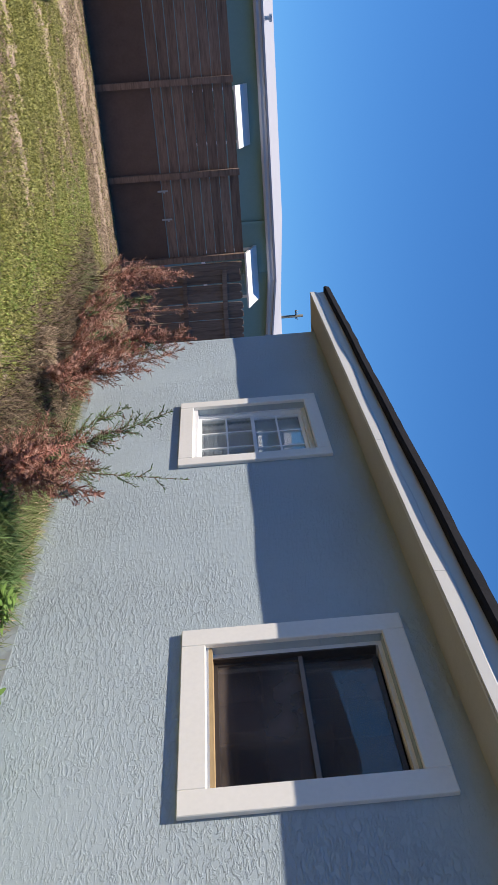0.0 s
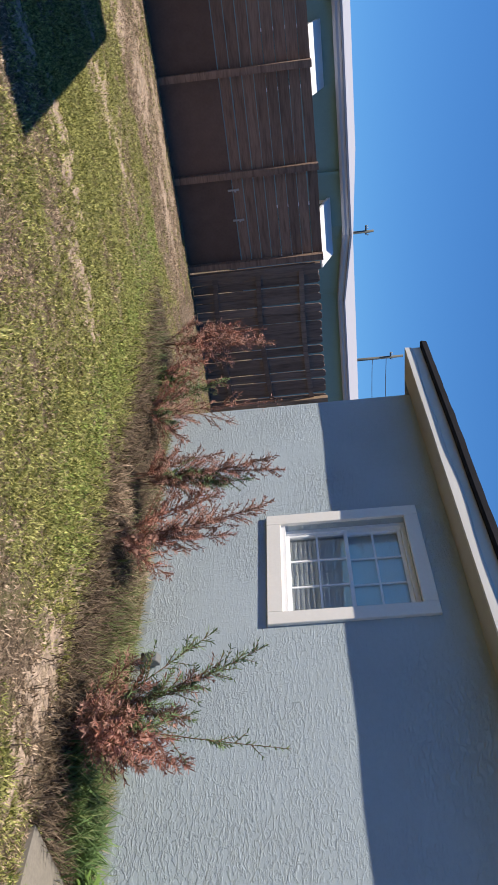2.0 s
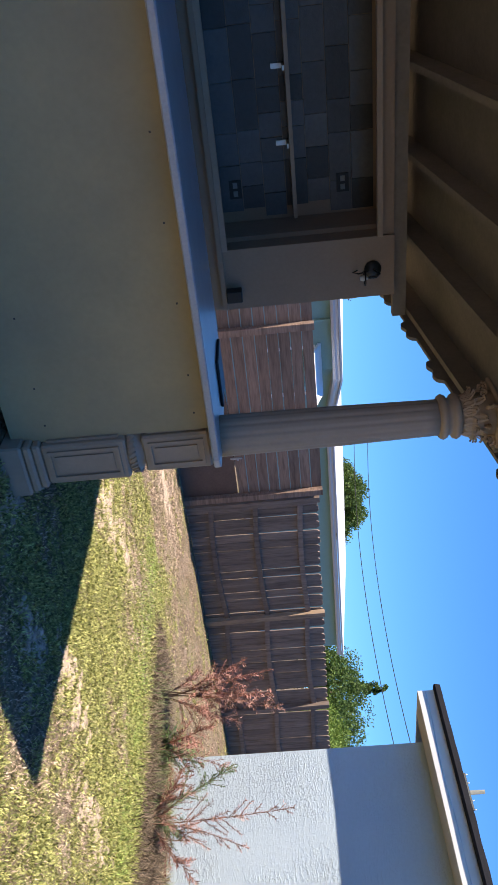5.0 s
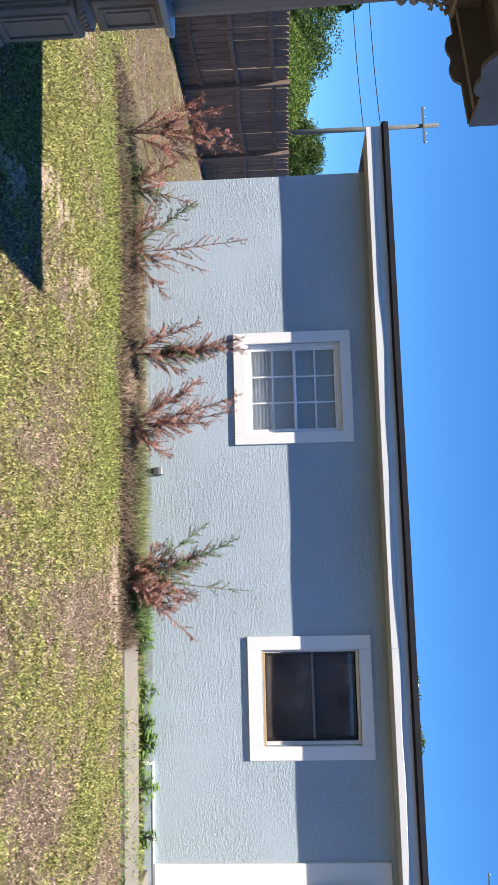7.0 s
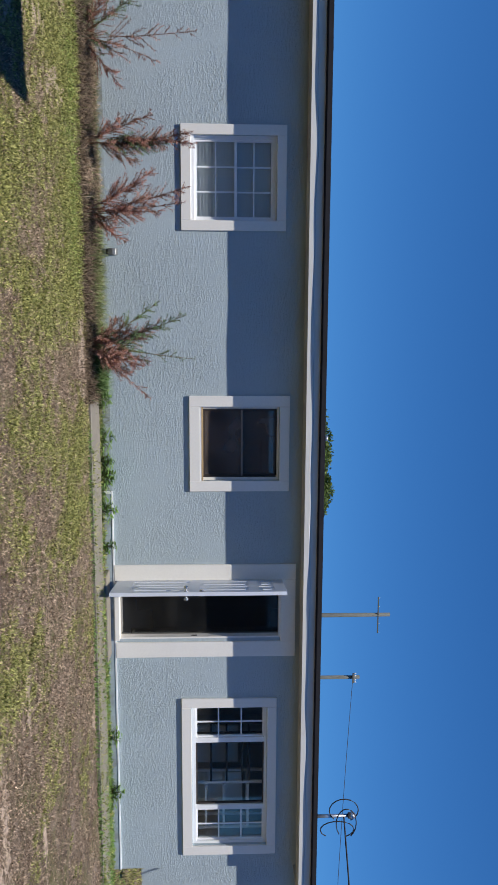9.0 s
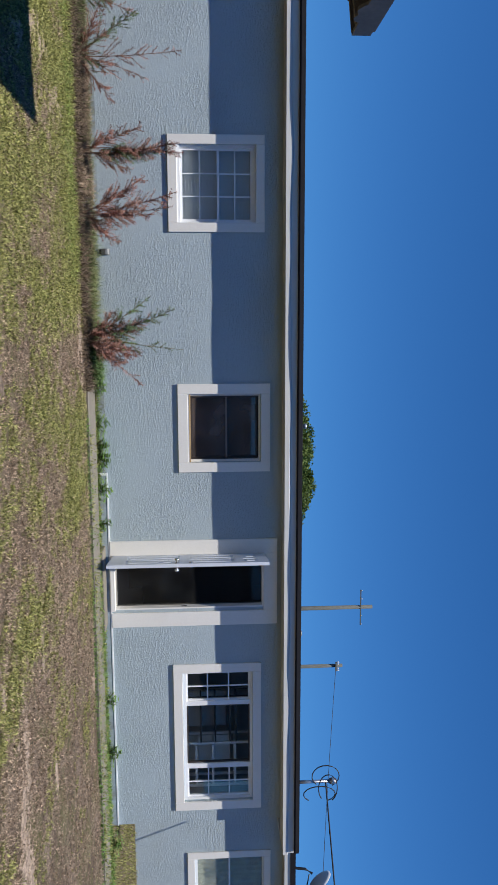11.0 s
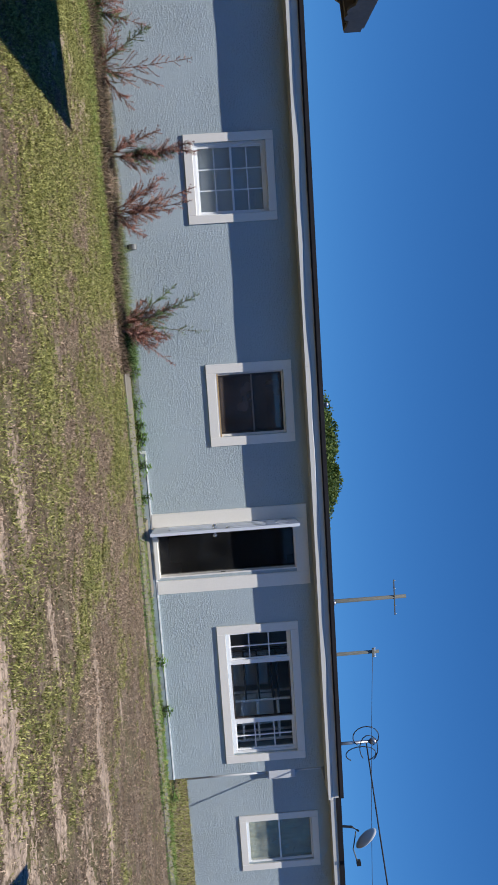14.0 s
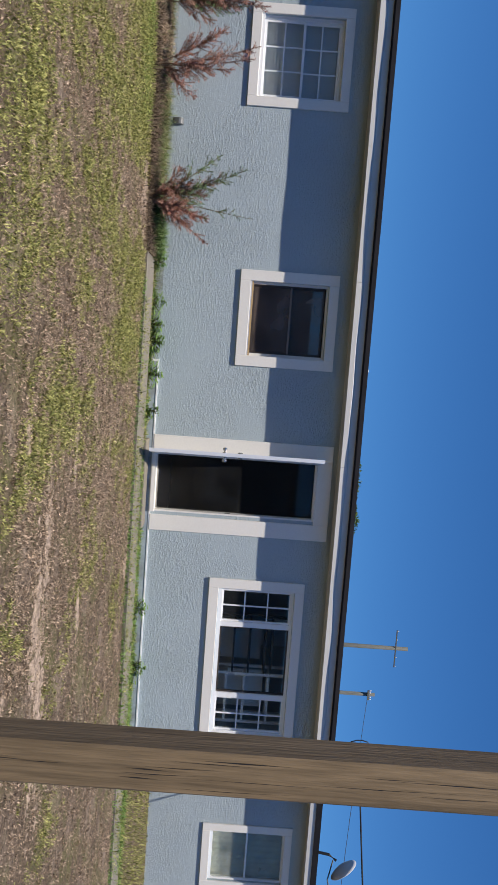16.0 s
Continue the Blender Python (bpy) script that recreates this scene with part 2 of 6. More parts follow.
MULCH = mat("dark_mulch", (0.052, 0.038, 0.026), 0.95, vary=0.5, fine=50, bump=1.0, bump_dist=0.03, spot=(0.15, 0.12, 0.08), spot_scale=9, spot_amount=0.6, spec=0.1)
BOARD = wood_mat("weathered_fence_board_wood", (0.27, 0.178, 0.128), (1, 0.25, 2.5))
PICKET = wood_mat("weathered_picket_wood", (0.23, 0.17, 0.13), (1, 2.5, 0.25))
PLY = mat("brown_stained_plywood", (0.165, 0.108, 0.082), 0.8, vary=0.15, fine=30, bump=0.2, rand=0.1)
PALEWOOD = wood_mat("pale_split_wood", (0.36, 0.25, 0.16), (1, 2, 0.3), rand=0.1)
TEAL = mat("teal_green_siding", (0.22, 0.37, 0.345), 0.8, vary=0.05, fine=20, bump=0.1)
WHITEMETAL = mat("white_gutter_metal", (0.48, 0.48, 0.50), 0.4, vary=0.04, bump=0.03)
WHITEROOF = mat("pale_metal_roof", (0.42, 0.42, 0.44), 0.5, vary=0.06, bump=0.05)
KITPANEL = mat("taupe_painted_panel", (0.38, 0.283, 0.155), 0.75, vary=0.07, scale=2.5, fine=40, bump=0.12, spot=(0.20, 0.17, 0.12), spot_scale=1.5, spot_amount=0.35)
KITPAINT = mat("taupe_trim_paint", (0.33, 0.238, 0.172), 0.6, vary=0.08, fine=50, bump=0.15)
KITWOOD = mat("brown_rafter_paint", (0.19, 0.163, 0.14), 0.8, vary=0.15, fine=35, bump=0.25)
KITWALL = mat("taupe_pier_paint", (0.275, 0.195, 0.14), 0.8, vary=0.07, fine=40, bump=0.15)
COUNTER = mat("grey_stone_counter", (0.38, 0.345, 0.33), 0.3, vary=0.15, scale=9, fine=90, bump=0.05)
SLATE = mat("slate_tile", (0.068, 0.070, 0.074), 0.5, vary=0.2, scale=8, fine=40, bump=0.5, rand=0.55)
BLACKMETAL = mat("black_metal", (0.02, 0.02, 0.02), 0.5, metal=0.3, vary=0.2)
OLIVE = mat("small_bulb_glass", (0.6, 0.6, 0.55), 0.2, vary=0.02, bump=0)
POSTWOOD = wood_mat("brown_post_wood", (0.265, 0.195, 0.118), (6, 6, 0.35), dark=0.6, bump=1.0)
POLEWOOD = wood_mat("grey_pole_wood", (0.13, 0.135, 0.12), (3, 3, 0.3))
GREYBOX = mat("grey_electrical_enamel", (0.58, 0.60, 0.62), 0.45, vary=0.05, bump=0.04)
CABLE = mat("black_cable_rubber", (0.02, 0.02, 0.022), 0.6, vary=0.1)
GALV = mat("galvanised_metal", (0.45, 0.46, 0.48), 0.4, metal=0.8, vary=0.15)
VENTGREY = mat("dull_grey_metal", (0.20, 0.21, 0.21), 0.45, metal=0.5, vary=0.15)
DISH = mat("pale_dish_enamel", (0.6, 0.6, 0.6), 0.4, vary=0.05)
BARK = mat("brown_bark", (0.12, 0.09, 0.06), 0.9, vary=0.3, bump=0.6)
STEM = mat("dry_reddish_stem", (0.24, 0.14, 0.09), 0.85, vary=0.2)
GREENSTEM = mat("green_brown_stem", (0.11, 0.10, 0.04), 0.8, vary=0.2)
REDLEAF = leaf_mat("rust_red_needle_leaf", (0.25, 0.085, 0.06), (0.50, 0.28, 0.22))
PALELEAF = leaf_mat("dry_brown_needle_leaf", (0.46, 0.27, 0.21), (0.26, 0.13, 0.10))
GREENLEAF = leaf_mat("dusty_green_needle_leaf", (0.10, 0.17, 0.07), (0.20, 0.27, 0.12))
WEEDGREEN = leaf_mat("mid_green_weed_leaf", (0.05, 0.10, 0.035), (0.16, 0.26, 0.09))
FRESH = leaf_mat("fresh_green_leaf", (0.12, 0.22, 0.05), (0.20, 0.32, 0.09))
GRASSGREEN = leaf_mat("green_grass_blade", (0.08, 0.105, 0.022), (0.56, 0.54, 0.20), speckle=True)
CLOVER = leaf_mat("low_green_turf_leaf", (0.07, 0.12, 0.02), (0.38, 0.49, 0.13), speckle=True)
GRASSDRY = leaf_mat("dry_grass_blade", (0.12, 0.085, 0.058), (0.66, 0.51, 0.37), speckle=True)
STRAW = leaf_mat("grey_brown_straw", (0.018, 0.012, 0.009), (0.30, 0.225, 0.155), speckle=True)
TALLGRASS = leaf_mat("grey_green_grass_blade", (0.09, 0.15, 0.045), (0.30, 0.33, 0.15))
TREELEAF = leaf_mat("dark_tree_leaf", (0.045, 0.085, 0.02), (0.10, 0.16, 0.035))
DOMELEAF = leaf_mat("olive_green_tree_leaf", (0.045, 0.085, 0.02), (0.15, 0.20, 0.045))
BRIGHTLEAF = leaf_mat("yellow_green_tree_leaf", (0.10, 0.17, 0.03), (0.18, 0.25, 0.05))


# ---- mesh helpers ----
def box(bm, x0, x1, y0, y1, z0, z1, m=None):
    vs = [bm.verts.new(v) for v in ((x0, y0, z0), (x1, y0, z0), (x1, y1, z0), (x0, y1, z0), (x0, y0, z1), (x1, y0, z1), (x1, y1, z1), (x0, y1, z1))]
    if m is not None:
        for v in vs:
            v.co = m @ v.co
    for f in ((0, 3, 2, 1), (4, 5, 6, 7), (0, 1, 5, 4), (1, 2, 6, 5), (2, 3, 7, 6), (3, 0, 4, 7)):
        bm.faces.new([vs[i] for i in f])
    return vs


def prism(bm, outline, y0, y1, axis="y"):
    """Extrude an outline of (a, b) pairs: along y with (x, z), along x with (y, z), along z with (x, y)."""
    def at(a, b, c):
        return {"y": (a, c, b), "x": (c, a, b), "z": (a, b, c)}[axis]
    lo = [bm.verts.new(at(a, b, y0)) for a, b in outline]
    hi = [bm.verts.new(at(a, b, y1)) for a, b in outline]
    k = len(outline)
    bm.faces.new(lo[::-1])
    bm.faces.new(hi)
    for i in range(k):
        bm.faces.new((lo[i], lo[(i + 1) % k], hi[(i + 1) % k], hi[i]))


def lathe(bm, profile, cx=0, cy=0, seg=20):
    rings = []
    for r, z in profile:
        rings.append([bm.verts.new((cx + r * math.cos(2 * math.pi * k / seg), cy + r * math.sin(2 * math.pi * k / seg), z)) for k in range(seg)])
    for a, b in zip(rings, rings[1:]):
        for k in range(seg):
            bm.faces.new((a[k], a[(k + 1) % seg], b[(k + 1) % seg], b[k]))
    bm.faces.new(rings[0][::-1])
    bm.faces.new(rings[-1])


def tube(bm, pts, r, seg=6, taper=1.0):
    """A round bar through points."""
    pts = [Vector(p) for p in pts]
    rings = []
    for i, p in enumerate(pts):
        d = (pts[min(i + 1, len(pts) - 1)] - pts[max(i - 1, 0)]).normalized()
        s = d.cross(Vector((0, 0, 1)) if abs(d.z) < 0.9 else Vector((1, 0, 0))).normalized()
        u = s.cross(d)
        rr = r * (1 + (taper - 1) * i / max(1, len(pts) - 1))
        rings.append([bm.verts.new(p + (s * math.cos(2 * math.pi * k / seg) + u * math.sin(2 * math.pi * k / seg)) * rr) for k in range(seg)])
    for a, b in zip(rings, rings[1:]):
        for k in range(seg):
            bm.faces.new((a[k], a[(k + 1) % seg], b[(k + 1) % seg], b[k]))
    bm.faces.new(rings[0][::-1])
    bm.faces.new(rings[-1])


def part(name, bm, material, parent=None, label="", smooth=False, bevel=0.0):
    if bevel:
        bmesh.ops.bevel(bm, geom=list(bm.edges), offset=bevel, segments=1, affect="EDGES")
    bmesh.ops.recalc_face_normals(bm, faces=bm.faces)
    me = bpy.data.meshes.new(name)
    bm.to_mesh(me)
    bm.free()
    me.materials.append(material)
    if smooth:
        me.shade_smooth()
    ob = new(name, me)
    if parent is not None:
        ob.parent = parent
        ob.matrix_parent_inverse = Matrix.Translation(-world_at(parent))
    if label:
        ob["label"] = label
    return ob


def world_at(ob):
    """Where a thing's origin stands; its parts have theirs at the world's own."""
    return Vector(ob.location) if ob.parent is None else Vector((0, 0, 0))


def boxes(name, dims, material, parent=None, label="", bevel=0.0, smooth=False):
    bm = bmesh.new()
    for d in dims:
        box(bm, *d)
    return part(name, bm, material, parent, label, smooth, bevel)


def thing(name, at, label, category, group="", kind=""):
    ob = new(name)
    ob.location = at
    ob.empty_display_size = 0.1
    return tagged(ob, label, category, group, kind)


def raw(name, verts, faces, material, label="", category="", kind="", parent=None):
    me = bpy.data.meshes.new(name)
    me.from_pydata(verts, [], faces)
    me.materials.append(material)
    ob = new(name, me)
    if parent is not None:
        ob.parent = parent
        ob.matrix_parent_inverse = Matrix.Translation(-world_at(parent))
    return tagged(ob, label, category, "", kind)


def structure(ob, label=""):
    return tagged(ob, label, "", "", "structure")


# ---- ground ----
def ground_z(x, y):
    """The lawn falls a little towards the back fence."""
    s = min(1.0, max(0.0, (-6.0 - x) / 5.0))
    near = max(0.0, 1.0 - math.hypot(x + 3, y + 5) / 30)
    return -0.16 * s + 0.02 * near * noise.noise(Vector((x * 0.8, y * 0.8, 0)))


def build_ground():
    xs = sorted({round(v, 3) for v in [-2500, -600, -200, -90, -50, -30, -20] + [-15 + 0.25 * i for i in range(121)] + [20, 30, 60, 150, 500, 2500]})
    ys = sorted({round(v, 3) for v in [-2500, -500, -100, -40, -22] + [-15 + 0.25 * i for i in range(93)] + [12, 20, 40, 80, 200, 600, 2500]})
    verts = [(x, y, ground_z(x, y)) for y in ys for x in xs]
    w = len(xs)
    faces = [(j * w + i, j * w + i + 1, (j + 1) * w + i + 1, (j + 1) * w + i) for j in range(len(ys) - 1) for i in range(w - 1)]
    g = raw("ground", verts, faces, SOIL, kind="structure")
    g["label"] = "patchy lawn soil with sandy bare spots and thatch"
    g.data.shade_smooth()


build_ground()

# ---- house: walls, openings, eaves ----
WX0, WX1 = -6.92, 4.17
DOOR = (0.21, 0.97, 0.14, 2.17)
W1 = (-5.075, -4.115, 1.06, 2.075)
W2 = (-1.965, -1.055, 1.14, 2.13)
W3 = (1.90, 3.855, 1.05, 2.015)


def wall_with_openings(name, x0, x1, y0, y1, z0, z1, holes, material, label):
    """A wall along x with openings through it, built of columns of blocks between the openings."""
    bm = bmesh.new()
    cuts = sorted({x0, x1, *[h[0] for h in holes], *[h[1] for h in holes]})
    for a, b in zip(cuts, cuts[1:]):
        mid = (a + b) / 2
        hole = [h for h in holes if h[0] < mid < h[1]]
        if hole:
            h = hole[0]
            if h[2] > z0:
                box(bm, a, b, y0, y1, z0, h[2])
            box(bm, a, b, y0, y1, h[3], z1)
        else:
            box(bm, a, b, y0, y1, z0, z1)
    ob = part(name, bm, material)
    return structure(ob, label)


wall_with_openings("wall_north", WX0, WX1, 0.0, 0.2, 0.10, 2.50, [DOOR, W1, W2, W3], STUCCO, "blue-grey stucco house wall with raised trowel texture")
structure(boxes("wall_west", [(WX0, WX0 + 0.2, 0.2, 8.0, -0.2, 2.5)], STUCCO), "blue-grey stucco end wall")
structure(boxes("wall_east", [(WX1 - 0.2, WX1, 0.2, 3.6, -0.1, 2.55)], STUCCO), "blue-grey stucco return wall")
structure(boxes("foundation", [(WX0 - 0.003, -0.9, -0.003, 0.2, -0.25, 0.10), (-0.9, 4.165, -0.018, 0.2, -0.1, 0.095)], SLABPAINT), "painted concrete foundation edge along the house wall")
structure(boxes("trim", [(-0.9, 4.17, -0.024, 0.0, 0.095, 0.112), (-0.93, -0.9, -0.024, 0.0, -0.1, 0.112)], VINYL), "thin white flashing over the foundation")
W4 = (7.38, 8.33, 1.13, 2.46)
wall_with_openings("wall_wing", 4.17, 10.6, 3.41, 3.61, -0.1, 2.88, [W4], STUCCO, "blue-grey stucco wing wall set back from the main wall")
structure(boxes("wall_wing_end", [(10.4, 10.6, 3.61, 8.0, -0.1, 2.88)], STUCCO), "blue-grey stucco end wall of the wing")
structure(boxes("wall_south", [(WX0, 10.6, 8.0, 8.2, -0.2, 2.6)], STUCCO), "blue-grey stucco far wall")

# rooms added behind the openings, their dimness put into the wall colour
structure(boxes("floor", [(WX0 + 0.2, WX1 - 0.2, 0.2, 8.0, 0.0, 0.13)], ROOMFLOOR), "added tiled room floor, paler to lighten the dim rooms")
structure(boxes("partition", [(-3.1, -3.0, 0.2, 4.0, 0.13, 2.45), (-0.3, -0.2, 0.2, 4.0, 0.13, 2.45), (1.45, 1.55, 0.2, 1.5, 0.13, 2.45), (WX0 + 0.2, -0.2, 4.0, 4.1, 0.13, 2.45), (1.55, 3.95, 5.0, 5.1, 0.13, 2.45), (-0.2, 1.45, 2.2, 2.3, 0.13, 2.45)], ROOM), "added inner walls, painted dark for the dim rooms")
structure(boxes("ceiling", [(WX0 + 0.2, WX1 - 0.2, 0.2, 8.0, 2.40, 2.44)], ROOM), "added room ceiling, painted dark for the dim rooms")


def wave(x):
    return 0.012 * math.sin(1.9 * x + 0.6) + 0.009 * math.sin(4.3 * x + 1.0) + 0.006 * noise.noise(Vector((x * 2.1, 0, 0)))


def build_roof():
    bm = bmesh.new()
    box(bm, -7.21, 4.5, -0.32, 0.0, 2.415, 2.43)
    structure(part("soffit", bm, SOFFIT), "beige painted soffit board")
    bm = bmesh.new()
    xs = [-7.24 + 0.06 * i for i in range(196)]
    rows = []
    for x in xs:
        x = min(x, 4.5)
        w = wave(x) * 0.35
        rows.append([bm.verts.new(c) for c in ((x, -0.345 - w, 2.415), (x, -0.345 - w, 2.57), (x, -0.32, 2.57), (x, -0.32, 2.415))])
    for a, b in zip(rows, rows[1:]):
        for k in range(4):
            bm.faces.new((a[k], b[k], b[(k + 1) % 4], a[(k + 1) % 4]))
    bm.faces.new(rows[0])
    bm.faces.new(rows[-1][::-1])
    structure(part("fascia", bm, FASCIA), "white painted fascia board, slightly wavy")
    structure(boxes("fascia_end", [(-7.24, -7.21, -0.32, 8.2, 2.415, 2.57), (4.47, 4.5, -0.32, 2.7, 2.415, 2.57)], FASCIA), "white painted fascia board at the gable end")
    # a second, thinner board nailed over the lower fascia in lengths
    for a, b in ((-7.23, -3.542), (-3.54, -2.0), (-1.998, 0.2), (0.202, 2.1), (2.102, 4.5)):
        bm = bmesh.new()
        n = max(2, int((b - a) / 0.08))
        rr = []
        for i in range(n + 1):
            x = a + (b - a) * i / n
            t = 0.020 + 0.010 * math.sin(2.3 * x + 0.4) + 0.006 * math.sin(6.1 * x)
            o = -0.347 - 0.011 * math.exp(-((x + 0.9) / 1.0) ** 4) - max(0.0, wave(x) * 0.12)
            rr.append([bm.verts.new(c) for c in ((x, o, 2.412), (x, o - 0.012 - max(0, t) * 0.2, 2.414), (x, o - 0.010, 2.46 + t), (x, o, 2.47 + t))])
        for p, q in zip(rr, rr[1:]):
            for k in range(4):
                bm.faces.new((p[k], q[k], q[(k + 1) % 4], p[(k + 1) % 4]))
        bm.faces.new(rr[0])
        bm.faces.new(rr[-1][::-1])
        structure(part("fascia_cover", bm, FASCIA), "white aluminium fascia cover, buckled along its length")
    # drip edge and shingle edge
    bm = bmesh.new()
    rows = []
    for x in xs:
        x = min(x, 4.53) - 0.02
        y = -0.396 - wave(x) * 0.45
        rows.append([bm.verts.new(c) for c in ((x, y, 2.57), (x, y - 0.012, 2.585), (x, y, 2.635 + 0.006 * noise.noise(Vector((x * 5, 3, 0)))), (x, -0.30, 2.65), (x, -0.30, 2.57))])
    for a, b in zip(rows, rows[1:]):
        for k in range(5):
            bm.faces.new((a[k], b[k], b[(k + 1) % 5], a[(k + 1) % 5]))
    bm.faces.new(rows[0])
    bm.faces.new(rows[-1][::-1])
    structure(part("roof_edge", bm, SHINGLE), "dark shingle edge and drip metal along the eave")
    bm = bmesh.new()
    prism(bm, [(-0.30, 2.60), (-0.30, 2.652), (4.0, 2.98), (8.6, 2.66), (8.6, 2.60)], -7.26, 4.53, "x")
    prism(bm, [(2.95, 2.93), (2.95, 3.03), (5.6, 3.24), (8.6, 3.0), (8.6, 2.93)], 4.53, 10.95, "x")
    structure(part("roof", bm, SHINGLE), "low dark shingle roof")
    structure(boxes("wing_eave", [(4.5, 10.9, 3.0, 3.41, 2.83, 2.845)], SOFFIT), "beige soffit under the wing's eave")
    structure(boxes("wing_fascia", [(4.5, 10.92, 2.97, 3.0, 2.82, 2.93), (10.90, 10.93, 3.0, 8.0, 2.82, 2.93)], FASCIA), "white fascia board of the wing")


build_roof()


# ---- windows and door ----
def casing(name, x0, x1, z0, z1, w, wt, y, parent, label, foot=True):
    """Flat boards round an opening: two sides, head and foot."""
    dims = [(x0, x0 + w, y - 0.03, y, z0, z1), (x1 - w, x1, y - 0.03, y, z0, z1), (x0 + w, x1 - w, y - 0.03, y, z1 - wt, z1)]
    if foot:
        dims.append((x0 + w, x1 - w, y - 0.03, y, z0, z0 + w))
    for d in dims:
        part(name, _b(d), TRIM, parent, label, bevel=0.004)


def _b(d):
    bm = bmesh.new()
    box(bm, *d)
    return bm


def blinds(x0, x1, z0, z1, y, parent):
    bm = bmesh.new()
    z = z0 + 0.015
    while z < z1:
        m = Matrix.Translation((0, y, z)) @ Matrix.Rotation(radians(-60), 4, "X")
        box(bm, x0, x1, -0.021, 0.021, -0.001, 0.001, m)
        z += 0.038
    part("blind", bm, BLIND, parent, "pale grey horizontal blind slats")


def grid_window(name, hole, y, cols, label, group, lower_blind=True):
    """A hung window with two sashes, each divided by thin bars."""
    x0, x1, z0, z1 = hole
    w = thing(name, ((x0 + x1) / 2, y + 0.09, z0), label, "window", group, "structure")
    f = 0.035
    boxes("window_frame", [(x0, x0 + f, y + 0.06, y + 0.13, z0 + 0.06, z1), (x1 - f, x1, y + 0.06, y + 0.13, z0 + 0.06, z1), (x0 + f, x1 - f, y + 0.06, y + 0.13, z1 - f, z1)], VINYL, w)
    boxes("window_sill", [(x0, x1, y - 0.0, y + 0.13, z0, z0 + 0.06)], VINYL, w)
    zm = z0 + (z1 - z0) * 0.53
    for k, (a, b, yy) in enumerate(((z0 + 0.06, zm + 0.015, y + 0.075), (zm - 0.015, z1 - f, y + 0.10))):
        s = part("sash", _b((x0 + f, x0 + f + 0.028, yy, yy + 0.025, a, b)), VINYL, w)
        boxes("rail", [(x0 + f + 0.028, x1 - f - 0.028, yy, yy + 0.025, a, a + 0.028), (x0 + f + 0.028, x1 - f - 0.028, yy, yy + 0.025, b - 0.03, b)], VINYL, s)
        part("stile", _b((x1 - f - 0.028, x1 - f, yy, yy + 0.025, a, b)), VINYL, s)
        xa, xb, za, zb = x0 + f + 0.028, x1 - f - 0.028, a + 0.028, b - 0.03
        bars = [(xa + (xb - xa) * i / cols - 0.008, xa + (xb - xa) * i / cols + 0.008, yy + 0.004, yy + 0.012, za, zb) for i in range(1, cols)]
        boxes("upright_bar", bars, VINYL, s)
        boxes("cross_bar", [(xa, xb, yy + 0.002, yy + 0.010, (za + zb) / 2 - 0.008, (za + zb) / 2 + 0.008)], VINYL, s)
        g = part("pane", _b((xa, xb, yy + 0.014, yy + 0.018, za, zb)), GLASS, s, "clear window glass")
        g.visible_shadow = False
    return w


